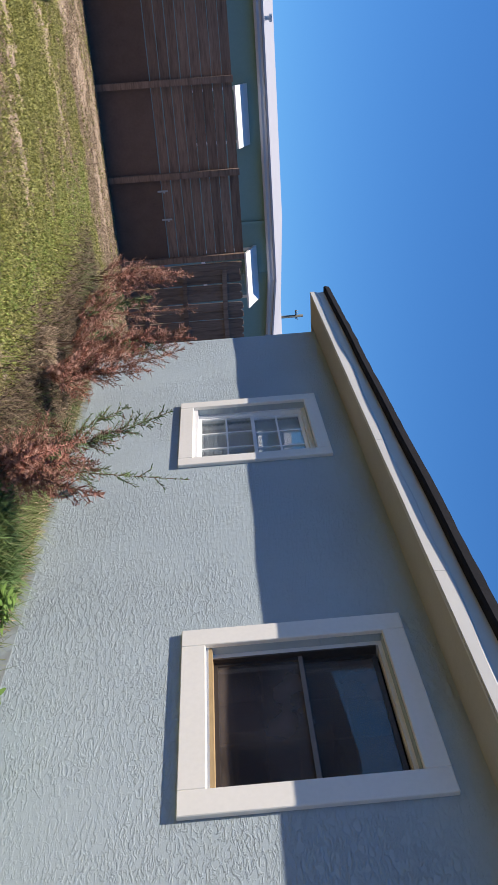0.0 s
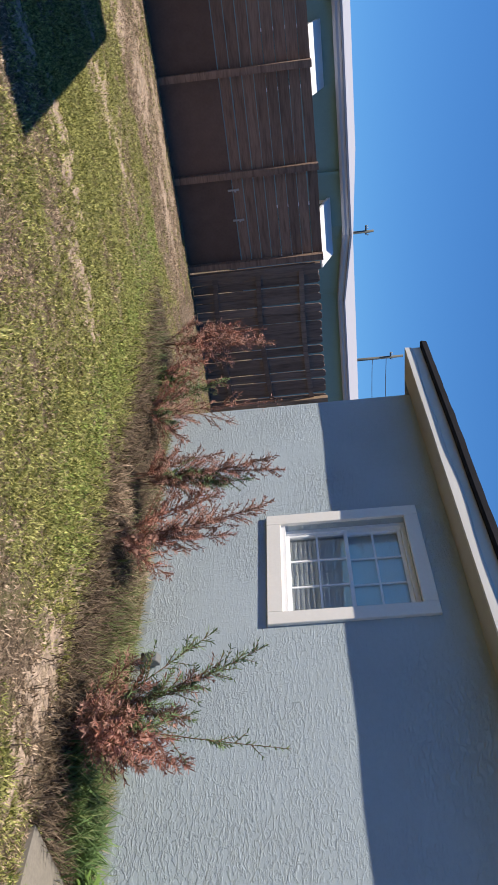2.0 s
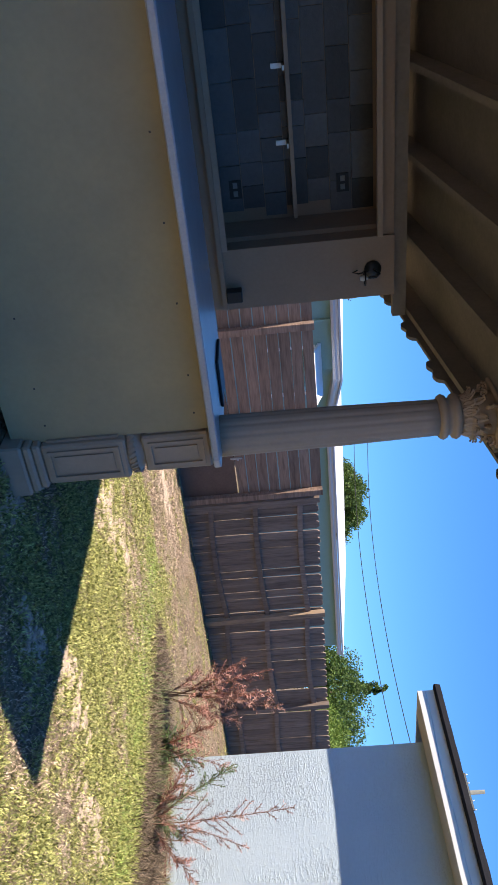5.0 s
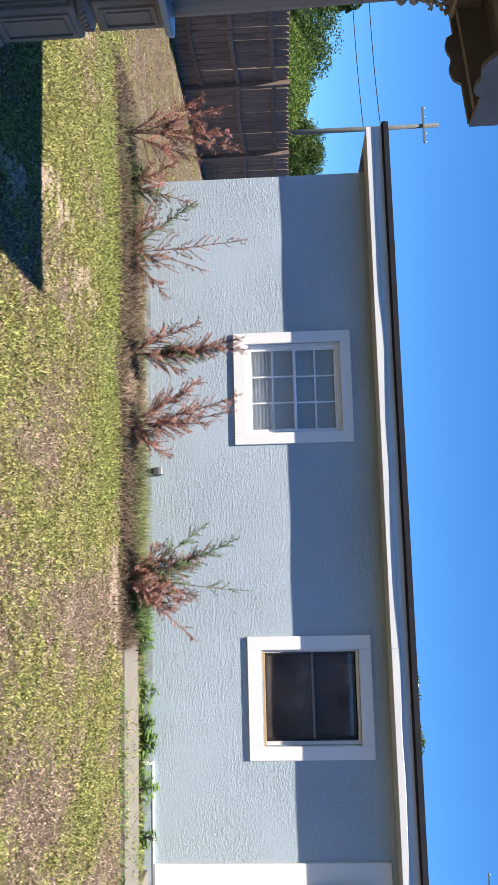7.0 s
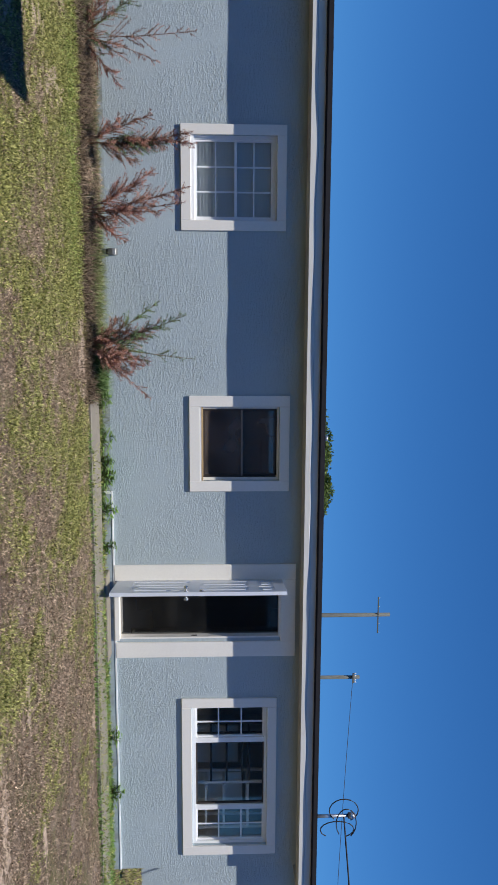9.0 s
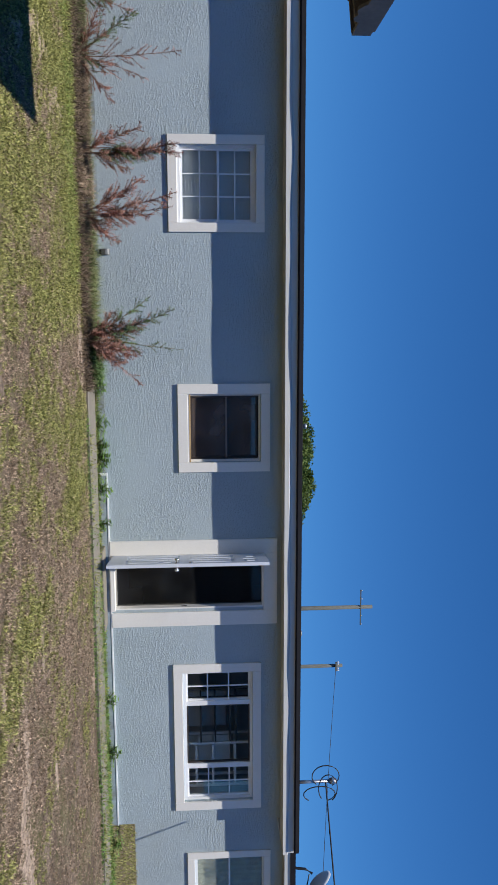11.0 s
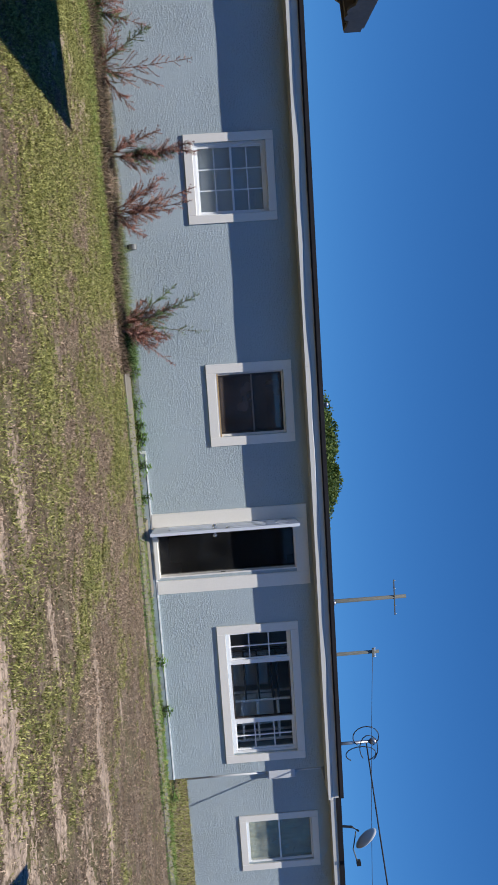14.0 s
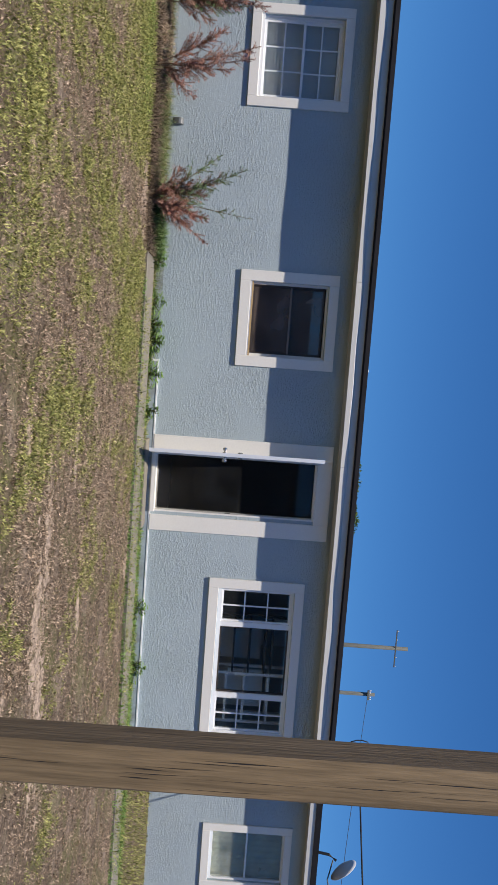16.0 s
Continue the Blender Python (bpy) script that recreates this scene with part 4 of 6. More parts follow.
def build_bar():
    # counter with its panelled front
    bar = thing("bar_counter", (-5.6, -6.5, 0.0), "outdoor bar with taupe panelled front and grey stone top", "bar counter")
    boxes("front_panel", [(-5.47, -5.44, -9.4, -4.66, 0.04, 1.0)], KITPANEL, bar, "taupe painted flat front panel")
    boxes("end_panel", [(-6.05, -5.47, -4.70, -4.67, 0.04, 1.0)], KITPANEL, bar)
    boxes("carcass", [(-6.05, -5.47, -9.4, -4.70, 0.04, 0.98)], KITWALL, bar)
    bm = bmesh.new()
    prism(bm, [(-6.12, -9.4), (-5.29, -9.4), (-5.29, -4.57), (-5.33, -4.50), (-6.12, -4.50)], 1.0, 1.035, "z")
    part("counter_top", bm, COUNTER, bar, "grey stone counter top", bevel=0.006)
    bm = bmesh.new()
    for y in (-4.75, -4.95, -5.3, -5.65, -6.0, -6.6, -7.2):
        for z in (0.22, 0.93):
            m = Matrix.Translation((-5.44, y, z))
            box(bm, -0.001, 0.003, -0.004, 0.004, -0.004, 0.004, m)
    part("screw", bm, BRONZE, bar)
    # column with pedestal and carved capital
    col = thing("porch_column", (-5.53, -4.55, 0.0), "taupe painted turned column on a panelled pedestal with a leafy capital", "column")
    cx, cy = -5.53, -4.55
    bm = bmesh.new()
    box(bm, cx - 0.18, cx + 0.18, cy - 0.14, cy + 0.14, -0.03, 0.10)
    box(bm, cx - 0.165, cx + 0.165, cy - 0.130, cy + 0.130, 0.10, 0.14)
    box(bm, cx - 0.150, cx + 0.150, cy - 0.122, cy + 0.122, 0.14, 0.18)
    part("plinth", bm, KITPAINT, col, bevel=0.010)

    def panel_block(name, z0, z1, hx, hy):
        """A square block with a raised moulding and a raised field on its faces."""
        blk = part(name, _b((cx - hx, cx + hx, cy - hy, cy + hy, z0, z1)), KITPAINT, col, bevel=0.010)
        for k, (h, out) in enumerate(((hx, hy), (hx, hy), (hy, hx), (hy, hx))):
            s = 1 if k % 2 == 0 else -1
            bm = bmesh.new()
            for inset, w, p in ((0.030, 0.016, 0.012), (0.062, 0.0, 0.008)):
                a, za, zb = h - inset, z0 + inset, z1 - inset
                dims = [(-a, a, za, za + w), (-a, a, zb - w, zb), (-a, -a + w, za + w, zb - w), (a - w, a, za + w, zb - w)] if w else [(-a, a, za, zb)]
                for u0, u1, v0, v1 in dims:
                    n0, n1 = sorted((s * (out - 0.004), s * (out + p)))
                    if k < 2:
                        box(bm, cx + u0, cx + u1, cy + n0, cy + n1, v0, v1)
                    else:
                        box(bm, cx + n0, cx + n1, cy + u0, cy + u1, v0, v1)
            part("moulding", bm, KITPAINT, blk)
    panel_block("pedestal", 0.18, 0.585, 0.135, 0.110)
    bm = bmesh.new()
    lathe(bm, [(0.115, 0.580), (0.135, 0.595), (0.138, 0.615), (0.132, 0.630), (0.110, 0.642), (0.104, 0.662)], cx, cy, 32)
    ring = part("ring_moulding", bm, KITPAINT, col, smooth=True)
    bm = bmesh.new()
    for k in range(34):
        a = 2 * math.pi * k / 34
        m = Matrix.Translation((cx, cy, 0.613)) @ Matrix.Rotation(a, 4, "Z") @ Matrix.Translation((0.137, 0, 0)) @ Matrix.Rotation(radians(32), 4, "X")
        box(bm, -0.004, 0.006, -0.004, 0.004, -0.020, 0.020, m)
    part("rope_twist", bm, KITPAINT, ring)
    panel_block("upper_block", 0.660, 0.985, 0.112, 0.100)
    bm = bmesh.new()
    seg = 96
    rings = []
    for z, r in ((0.985, 0.104), (1.12, 0.103), (1.6, 0.099), (2.02, 0.090), (2.09, 0.089)):
        cut = 0.0 if z > 2.05 else 0.004
        rings.append([bm.verts.new((cx + (r - cut * max(0.0, math.cos(12 * 2 * math.pi * k / seg))) * math.cos(2 * math.pi * k / seg), cy + (r - cut * max(0.0, math.cos(12 * 2 * math.pi * k / seg))) * math.sin(2 * math.pi * k / seg), z)) for k in range(seg)])
    for a, b in zip(rings, rings[1:]):
        for k in range(seg):
            bm.faces.new((a[k], a[(k + 1) % seg], b[(k + 1) % seg], b[k]))
    bm.faces.new(rings[0][::-1])
    bm.faces.new(rings[-1])
    part("shaft", bm, KITPAINT, col, "lightly fluted taupe shaft", smooth=True)
    bm = bmesh.new()
    lathe(bm, [(0.088, 2.085), (0.104, 2.092), (0.112, 2.108), (0.104, 2.124), (0.092, 2.132), (0.090, 2.145), (0.106, 2.152), (0.114, 2.168), (0.106, 2.184), (0.090, 2.192)], cx, cy, 32)
    part("neck_ring", bm, KITPAINT, col, smooth=True)
    bm = bmesh.new()
    lathe(bm, [(0.088, 2.190), (0.092, 2.26), (0.112, 2.345)], cx, cy, 20)
    cap = part("capital", bm, KITPAINT, col, "carved leafy capital with corner scrolls", smooth=True)
    bm = bmesh.new()
    for zb, count, hgt, off in ((2.192, 8, 0.070, 0.0), (2.215, 8, 0.085, 0.5), (2.200, 16, 0.050, 0.25)):
        for k in range(count):
            a = 2 * math.pi * (k + off) / count
            c, sn = math.cos(a), math.sin(a)
            rows = []
            for t, w, out in ((0.0, 0.016, 0.003), (0.3, 0.027, 0.008), (0.6, 0.024, 0.010), (0.82, 0.019, 0.020), (0.97, 0.012, 0.032), (0.90, 0.007, 0.040), (0.80, 0.004, 0.038)):
                rr = 0.089 + 0.12 * (zb - 2.19 + hgt * t) + out
                row = []
                for side, lift in ((-w, -0.004), (-w * 0.5, 0.004), (0.0, 0.001), (w * 0.5, 0.004), (w, -0.004)):
                    row.append(bm.verts.new((cx + (rr + lift) * c - side * sn, cy + (rr + lift) * sn + side * c, zb + hgt * t)))
                rows.append(row)
            for p, q in zip(rows, rows[1:]):
                for m_ in range(4):
                    bm.faces.new((p[m_], p[m_ + 1], q[m_ + 1], q[m_]))
    part("leaf_carving", bm, KITPAINT, cap)
    for k in range(8):
        a = math.pi / 8 + k * math.pi / 4
        big = k % 2 == 0
        bm = bmesh.new()
        rc = 0.128 if big else 0.118
        a = math.pi / 4 + (k // 2) * math.pi / 2 + (0.0 if big else math.pi / 4)
        ctr = Vector((cx + rc * math.cos(a), cy + rc * math.sin(a), 2.318 if big else 2.300))
        d = Vector((math.cos(a), math.sin(a), 0))
        pts = []
        for j in range(19):
            t = j / 18 * 3.2 * math.pi
            r = (0.030 if big else 0.018) * (1 - j / 22)
            pts.append(ctr + d * (math.cos(t) * r) + Vector((0, 0, math.sin(t) * r)))
        tube(bm, pts, 0.0085 if big else 0.006, 6)
        part("scroll", bm, KITPAINT, cap, smooth=True)
    part("abacus", _b((cx - 0.128, cx + 0.128, cy - 0.128, cy + 0.128, 2.343, 2.362)), KITPAINT, col, bevel=0.006)
    # back wall: pier and tiled recess
    wall = thing("bar_back_wall", (-7.2, -6.0, 0.0), "taupe back wall of the bar with a dark slate-tiled recess", "wall panel")
    boxes("pier", [(-7.25, -7.10, -4.93, -4.53, 0.0, 2.14)], KITWALL, wall, "taupe painted pier")
    boxes("header", [(-7.25, -7.12, -9.4, -4.93, 2.065, 2.14)], KITWALL, wall)
    boxes("lower_wall", [(-7.25, -7.10, -9.4, -4.93, 0.0, 1.02)], KITWALL, wall)
    boxes("back_panel", [(-7.60, -7.57, -9.4, -4.93, 0.0, 2.2), (-7.57, -7.25, -4.96, -4.93, 0.0, 2.15)], KITWALL, wall)
    boxes("bar_ledge", [(-7.57, -7.04, -9.4, -4.55, 1.02, 1.05)], KITWALL, wall)
    boxes("opening_frame", [(-7.12, -7.075, -9.4, -4.93, 1.05, 1.085), (-7.12, -7.075, -9.4, -4.93, 2.03, 2.065)], KITPAINT, wall)
    rnd = random.Random(11)
    z = 1.06
    row = 0
    while z < 2.0:
        y = -4.97 - rnd.uniform(0, 0.14)
        hgt = 0.145
        while y > -7.9:
            wd = rnd.choice((0.15, 0.2, 0.3))
            t = rnd.uniform(0.008, 0.016)
            bm = bmesh.new()
            box(bm, -7.57, -7.57 + t, y - wd + 0.002, y - 0.002, z + 0.002, z + hgt - 0.002)
            part("tile", bm, SLATE, wall)
            y -= wd
        z += hgt
        row += 1
    boxes("shelf", [(-7.55, -7.40, -8.0, -5.0, 1.53, 1.555)], KITPAINT, wall, "thin wall shelf")
    for y in (-5.45, -5.9, -6.6, -7.3):
        boxes("bracket", [(-7.55, -7.43, y - 0.015, y + 0.015, 1.515, 1.53), (-7.555, -7.54, y - 0.015, y + 0.015, 1.45, 1.53)], GALV, wall)
    for y, z in ((-5.16, 1.87), (-5.18, 1.16)):
        o = boxes("outlet_plate", [(-7.556, -7.548, y - 0.06, y + 0.06, z - 0.04, z + 0.04)], BLACKMETAL, wall, "black outlet plate")
        boxes("socket", [(-7.549, -7.545, y + s - 0.018, y + s + 0.018, z - 0.015, z + 0.015) for s in (-0.027, 0.027)], VENTGREY, o)
    # small lamp on the pier
    lamp = thing("wall_lamp", (-7.08, -4.72, 1.98), "small black scrolled wall lamp with a pale bulb", "wall lamp")
    bm = bmesh.new()
    lathe(bm, [(0.055, 0), (0.055, 0.012), (0.02, 0.03)], seg=14)
    for v in bm.verts:
        v.co = Matrix.Translation((-7.10, -4.72, 2.0)) @ Matrix.Rotation(radians(90), 4, "Y") @ v.co
    part("back_plate", bm, BLACKMETAL, lamp, smooth=True)
    bm = bmesh.new()
    tube(bm, [(-7.08, -4.72, 2.0), (-7.0, -4.72, 2.03), (-6.95, -4.72, 2.0), (-6.95, -4.72, 1.95)], 0.008)
    tube(bm, [(-6.95 + 0.045 * math.cos(t), -4.72 + 0.045 * math.sin(t), 1.93) for t in [i * 0.52 for i in range(13)]], 0.005)
    tube(bm, [(-7.06, -4.72, 1.97), (-7.03, -4.72, 1.90), (-7.06, -4.72, 1.87), (-7.09, -4.72, 1.9)], 0.005)
    part("scroll_arm", bm, BLACKMETAL, lamp)
    bm = bmesh.new()
    lathe(bm, [(0.012, 1.90), (0.02, 1.92), (0.012, 1.95)], -6.95, -4.72, 10)
    part("bulb", bm, OLIVE, lamp, smooth=True)
    tagged(boxes("power_brick", [(-7.10, -7.02, -4.68, -4.60, 1.05, 1.15)], BLACKMETAL, bevel=0.006), "small dark box standing on the bar ledge by the pier", "box")
    # a dark tray on the counter
    tray = boxes("counter_tray", [(-5.98, -5.72, -4.86, -4.60, 1.036, 1.05)], BLACKMETAL, bevel=0.004)
    tagged(tray, "dark tray lying on the stone counter top", "tray")
    # roof
    roof = thing("bar_roof", (-6.4, -6.5, 2.3), "brown open-raftered lean-to roof with scalloped valance edges", "porch roof")
    y0, y1 = -9.4, -4.32
    bm = bmesh.new()
    prism(bm, [(-8.0, roof_z(-8.0) + 0.13), (-4.93, roof_z(-4.93) + 0.13), (-4.93, roof_z(-4.93) + 0.15), (-8.0, roof_z(-8.0) + 0.15)], y0, y1, "y")
    part("roof_deck", bm, KITWOOD, roof, "brown painted roof deck")
    for y in [y1 - 0.06 - 0.50 * i for i in range(11)]:
        bm = bmesh.new()
        prism(bm, [(-7.97, roof_z(-7.97)), (-4.96, roof_z(-4.96)), (-4.96, roof_z(-4.96) + 0.13), (-7.97, roof_z(-7.97) + 0.13)], y - 0.02, y + 0.02, "y")
        part("rafter", bm, KITWOOD, roof)
    for x, w in ((-5.53, 0.055), (-7.18, 0.03)):
        bm = bmesh.new()
        box(bm, x - w, x + w, y0 + 0.1, y1 - 0.03, roof_z(x) - (0.025 if x > -5.8 else 0.09), roof_z(x - w) + (0.12 if x > -5.8 else 0.0))
        part("beam", bm, KITWOOD, roof)

    def scallop(a, b, f, plane, k0):
        """A hanging board whose lower edge is cut in ogee scallops."""
        n = 150
        up, lo = [], []
        for i in range(n + 1):
            s = a + (b - a) * i / n
            ph = (s * 1.75) % 1.0
            depth = 0.135 if ph < 0.55 else 0.160 + 0.022 * abs(math.sin((ph - 0.55) / 0.45 * 2 * math.pi))
            up.append((s, f(s) + 0.12))
            lo.append((s, f(s) + 0.12 - depth))
        bm = bmesh.new()
        prism(bm, up + lo[::-1], plane - 0.011, plane + 0.011, k0)
        part("valance", bm, KITWOOD, roof, "brown scalloped valance board")
    scallop(-8.0, -4.93, roof_z, y1 + 0.012, "y")
    scallop(y0, y1, lambda s: roof_z(-4.93), -4.915, "x")
    scallop(y0, y1, lambda s: roof_z(-8.0), -8.015, "x")


build_bar()


# ---- porch post by the path, unseen wall and ceiling added ----
def build_porch():
    p = thing("porch_post", (-0.175, -8.11, 0.0), "brown weathered square wooden porch post with checks along the grain", "wooden post")
    rnd = random.Random(8)
    bm = bmesh.new()
    x0, x1, y0, y1 = -0.226, -0.135, -8.16, -8.068
    n = 30
    rows = []
    for i in range(n + 1):
        z = -0.02 + 2.52 * i / n
        j = 0.0012 * rnd.uniform(-1, 1)
        c = 0.005
        rows.append([bm.verts.new(v) for v in ((x0 + c + j, y0, z), (x1 - c, y0 + j, z), (x1, y0 + c, z), (x1, y1 - c, z), (x1 - c, y1, z), (x0 + c, y1, z), (x0, y1 - c, z), (x0, y0 + c + j, z))])
    for a, b in zip(rows, rows[1:]):
        for k in range(8):
            bm.faces.new((a[k], a[(k + 1) % 8], b[(k + 1) % 8], b[k]))
    bm.faces.new(rows[0][::-1])
    bm.faces.new(rows[-1])
    part("shaft", bm, POSTWOOD, p)
    bm = bmesh.new()
    for k in range(26):
        z = rnd.uniform(0.2, 2.1)
        ln = rnd.uniform(0.05, 0.32)
        x = rnd.uniform(x0 + 0.012, x1 - 0.012)
        w = rnd.uniform(0.0006, 0.0016)
        vs = [bm.verts.new(v) for v in ((x - 0.0003, y0 - 0.0012, z), (x + w, y0 - 0.0012, z + ln * 0.45), (x + rnd.uniform(-0.003, 0.003), y0 - 0.0012, z + ln), (x - w, y0 - 0.0012, z + ln * 0.5))]
        bm.faces.new(vs)
    part("crack", bm, CABLE, p, "dark drying cracks in the wood")["kind"] = "stuff"
    # both unseen: the wall fills window reflections, the ceiling only closes the place
    structure(boxes("unseen_back_wall", [(-16.0, 14.0, -16.2, -16.0, -0.1, 3.1)], mat("plain_grey_paint", (0.22, 0.22, 0.21), 0.8)), "unseen plain pale wall added behind for the window reflections")
    structure(boxes("unseen_ceiling", [(-1.0, 4.0, -10.6, -9.6, 2.50, 2.60)], KITWOOD), "unseen plain brown ceiling slab added near the post")


build_porch()


# ---- things on and by the house ----
def build_house_things():
    v = thing("dryer_vent", (-3.76, -0.05, 0.17), "grey metal dryer vent hood low on the house wall", "vent")
    bm = bmesh.new()
    prism(bm, [(-0.012, 0.12), (-0.012, 0.235), (-0.035, 0.235), (-0.07, 0.215), (-0.08, 0.18), (-0.07, 0.13)], -3.80, -3.725, "x")
    part("hood", bm, VENTGREY, v, bevel=0.004)
    boxes("flap", [(-3.793, -3.732, -0.075, -0.06, 0.108, 0.128)], BLACKMETAL, v)
    # electrical panel with conduit on the wing wall
    e = thing("electrical_panel", (6.2, 3.37, 1.63), "grey electrical panel with conduits on the wing wall", "electrical panel")
    boxes("cabinet", [(5.97, 6.40, 3.27, 3.407, 1.63, 2.18)], GREYBOX, e, bevel=0.006)
    boxes("lid", [(5.99, 6.38, 3.26, 3.27, 1.65, 2.16)], GREYBOX, e, bevel=0.004)
    for x, a, b in ((6.30, 2.18, 2.83), (6.30, 0.0, 1.63), (6.20, 0.0, 1.63)):
        bm = bmesh.new()
        tube(bm, [(x, 3.37, a), (x, 3.37, b)], 0.022, 10)
        part("conduit", bm, GREYBOX, e, smooth=True)
    # weatherhead mast
    m = thing("weatherhead_mast", (5.75, 3.25, 2.95), "galvanised service mast with looping black cables on the roof", "service mast")
    bm = bmesh.new()
    tube(bm, [(5.75, 3.25, 2.9), (5.75, 3.25, 3.72)], 0.032, 10)
    part("mast", bm, GALV, m, smooth=True)
    bm = bmesh.new()
    lathe(bm, [(0.09, 2.97), (0.07, 3.02), (0.04, 3.08)], 5.75, 3.25, 14)
    part("flashing", bm, GALV, m, smooth=True)
    bm = bmesh.new()
    lathe(bm, [(0.05, 3.70), (0.065, 3.76), (0.05, 3.82), (0.02, 3.84)], 5.75, 3.25, 12)
    part("weather_cap", bm, GALV, m, smooth=True)
    for k, (rx, rz, ox, oz) in enumerate(((0.22, 0.26, -0.12, -0.12), (0.28, 0.18, 0.10, -0.08), (0.16, 0.30, 0.18, -0.25))):
        bm = bmesh.new()
        pts = [(5.75 + ox + rx * math.cos(t), 3.22 - 0.05 * k, 3.74 + oz + rz * math.sin(t)) for t in [0.5 + i * 0.36 for i in range(15)]]
        tube(bm, pts, 0.010, 6)
        part("cable_loop", bm, CABLE, m)
    # dish
    d = thing("satellite_dish", (7.6, 3.2, 2.98), "pale oval satellite dish on a black bracket on the roof", "satellite dish")
    bm = bmesh.new()
    tube(bm, [(7.5, 3.2, 2.95), (7.55, 3.2, 3.25), (7.65, 3.2, 3.38)], 0.025, 8)
    part("mount", bm, BLACKMETAL, d)
    bm = bmesh.new()
    mm = Matrix.Translation((7.72, 3.15, 3.48)) @ Matrix.Rotation(radians(55), 4, "Y") @ Matrix.Rotation(radians(15), 4, "X")
    rings = []
    for j in range(6):
        r = 0.30 * j / 5
        ring = [bm.verts.new(mm @ Vector((r * math.cos(a) * 0.85, r * math.sin(a), 0.25 * r * r / 0.3))) for a in [2 * math.pi * k / 24 for k in range(24)]] if j else [bm.verts.new(mm @ Vector((0, 0, 0)))]
        rings.append(ring)
    for k in range(24):
        bm.faces.new((rings[0][0], rings[1][k], rings[1][(k + 1) % 24]))
    for a, b in zip(rings[1:], rings[2:]):
        for k in range(24):
            bm.faces.new((a[k], b[k], b[(k + 1) % 24], a[(k + 1) % 24]))
    o = part("reflector", bm, DISH, d, smooth=True)
    sol = o.modifiers.new("thick", "SOLIDIFY")
    sol.thickness = 0.008
    bm = bmesh.new()
    tube(bm, [(7.62, 3.15, 3.32), (7.85, 2.95, 3.22), (8.08, 2.85, 3.28)], 0.012)
    box(bm, 8.05, 8.13, 2.80, 2.90, 3.26, 3.34)
    part("feed_arm", bm, BLACKMETAL, d)
    # roof pipes
    for x, y, h, r in ((-0.95, 4.0, 0.30, 0.035), (3.1, 4.0, 0.25, 0.04), (-1.75, 3.2, 0.14, 0.09)):
        bm = bmesh.new()
        z = 2.62 + 0.33 * (y + 0.3) / 4.3
        lathe(bm, [(r, z), (r, z + h), (r * 1.35, z + h + 0.005), (r * 1.35, z + h + 0.05)], x, y, 12)
        tagged(part("roof_pipe", bm, GALV, smooth=True), "short galvanised vent pipe standing on the roof", "vent pipe", "vent pipes on the roof")


build_house_things()


# ---- poles and cables ----
def pole(x, y, h, r, label, arms=(), tilt=0.0, group="utility poles"):
    p = thing("utility_pole", (x, y, 0), label, "utility pole", group)
    bm = bmesh.new()
    tube(bm, [(x, y, -0.2), (x + tilt * 0.5, y, h / 2), (x + tilt, y, h)], r, 10, 0.7)
    part("shaft", bm, POLEWOOD, p, smooth=True)
    for z, dx, dy in arms:
        boxes("cross_arm", [(x + tilt - dx, x + tilt + dx, y - max(0.05, dy) - 0.12, y + max(0.05, dy) - 0.12, z - 0.045, z + 0.045)], POLEWOOD, p)
        for s in (-1, -0.5, 0.5, 1):
            bm = bmesh.new()
            lathe(bm, [(0.03, z + 0.06), (0.04, z + 0.11), (0.02, z + 0.16)], x + tilt + dx * s * 0.95, y - 0.08 + dy * s * 0.95, 8)
            part("insulator", bm, GREYBOX, p)
    return p


def cable(pts, r, label, sag=0.4):
    bm = bmesh.new()
    a, b = Vector(pts[0]), Vector(pts[-1])
    n = 40
    out = []
    for i in range(n + 1):
        t = i / n
        p = a.lerp(b, t)
        p.z -= sag * 4 * t * (1 - t)
        out.append(p)
    tube(bm, out, r, 5)
    tagged(part("overhead_cable", bm, CABLE), label, "cable", "overhead cables")


pole(23.5, 57.0, 17.0, 0.24, "tall weathered utility pole with one cross arm", [(15.9, 1.7, 0.0)])
pole(15.9, 29.3, 8.95, 0.13, "shorter weathered service pole with a lamp bracket", [(8.6, 0.25, 0.0)])
pole(-25.0, 30.4, 9.9, 0.15, "tall weathered utility pole beyond the yards", [(9.1, 1.0, 0.0)])
pole(-50.0, 23.5, 8.8, 0.13, "dark utility pole behind the neighbour's roof", [(7.9, 0.06, 0.25)])
pole(-50.0, 14.0, 6.9, 0.13, "dark utility pole behind the neighbour's roof", [(6.4, 0.06, 0.3)])
cable([(-25, 30.4, 6.9), (-50, 23.5, 7.6)], 0.022, "black overhead cable between two utility poles", 0.9)
cable([(-25, 30.4, 6.0), (-50, 23.5, 6.6)], 0.022, "black overhead cable between two utility poles", 0.8)
cable([(5.75, 3.2, 3.62), (38.0, -56.7, 7.0)], 0.014, "black twisted service cable running from the roof mast", 1.82)
cable([(16.0, 29.3, 8.6), (48, 20.0, 6.4)], 0.014, "thin overhead cable from the service pole", 0.4)


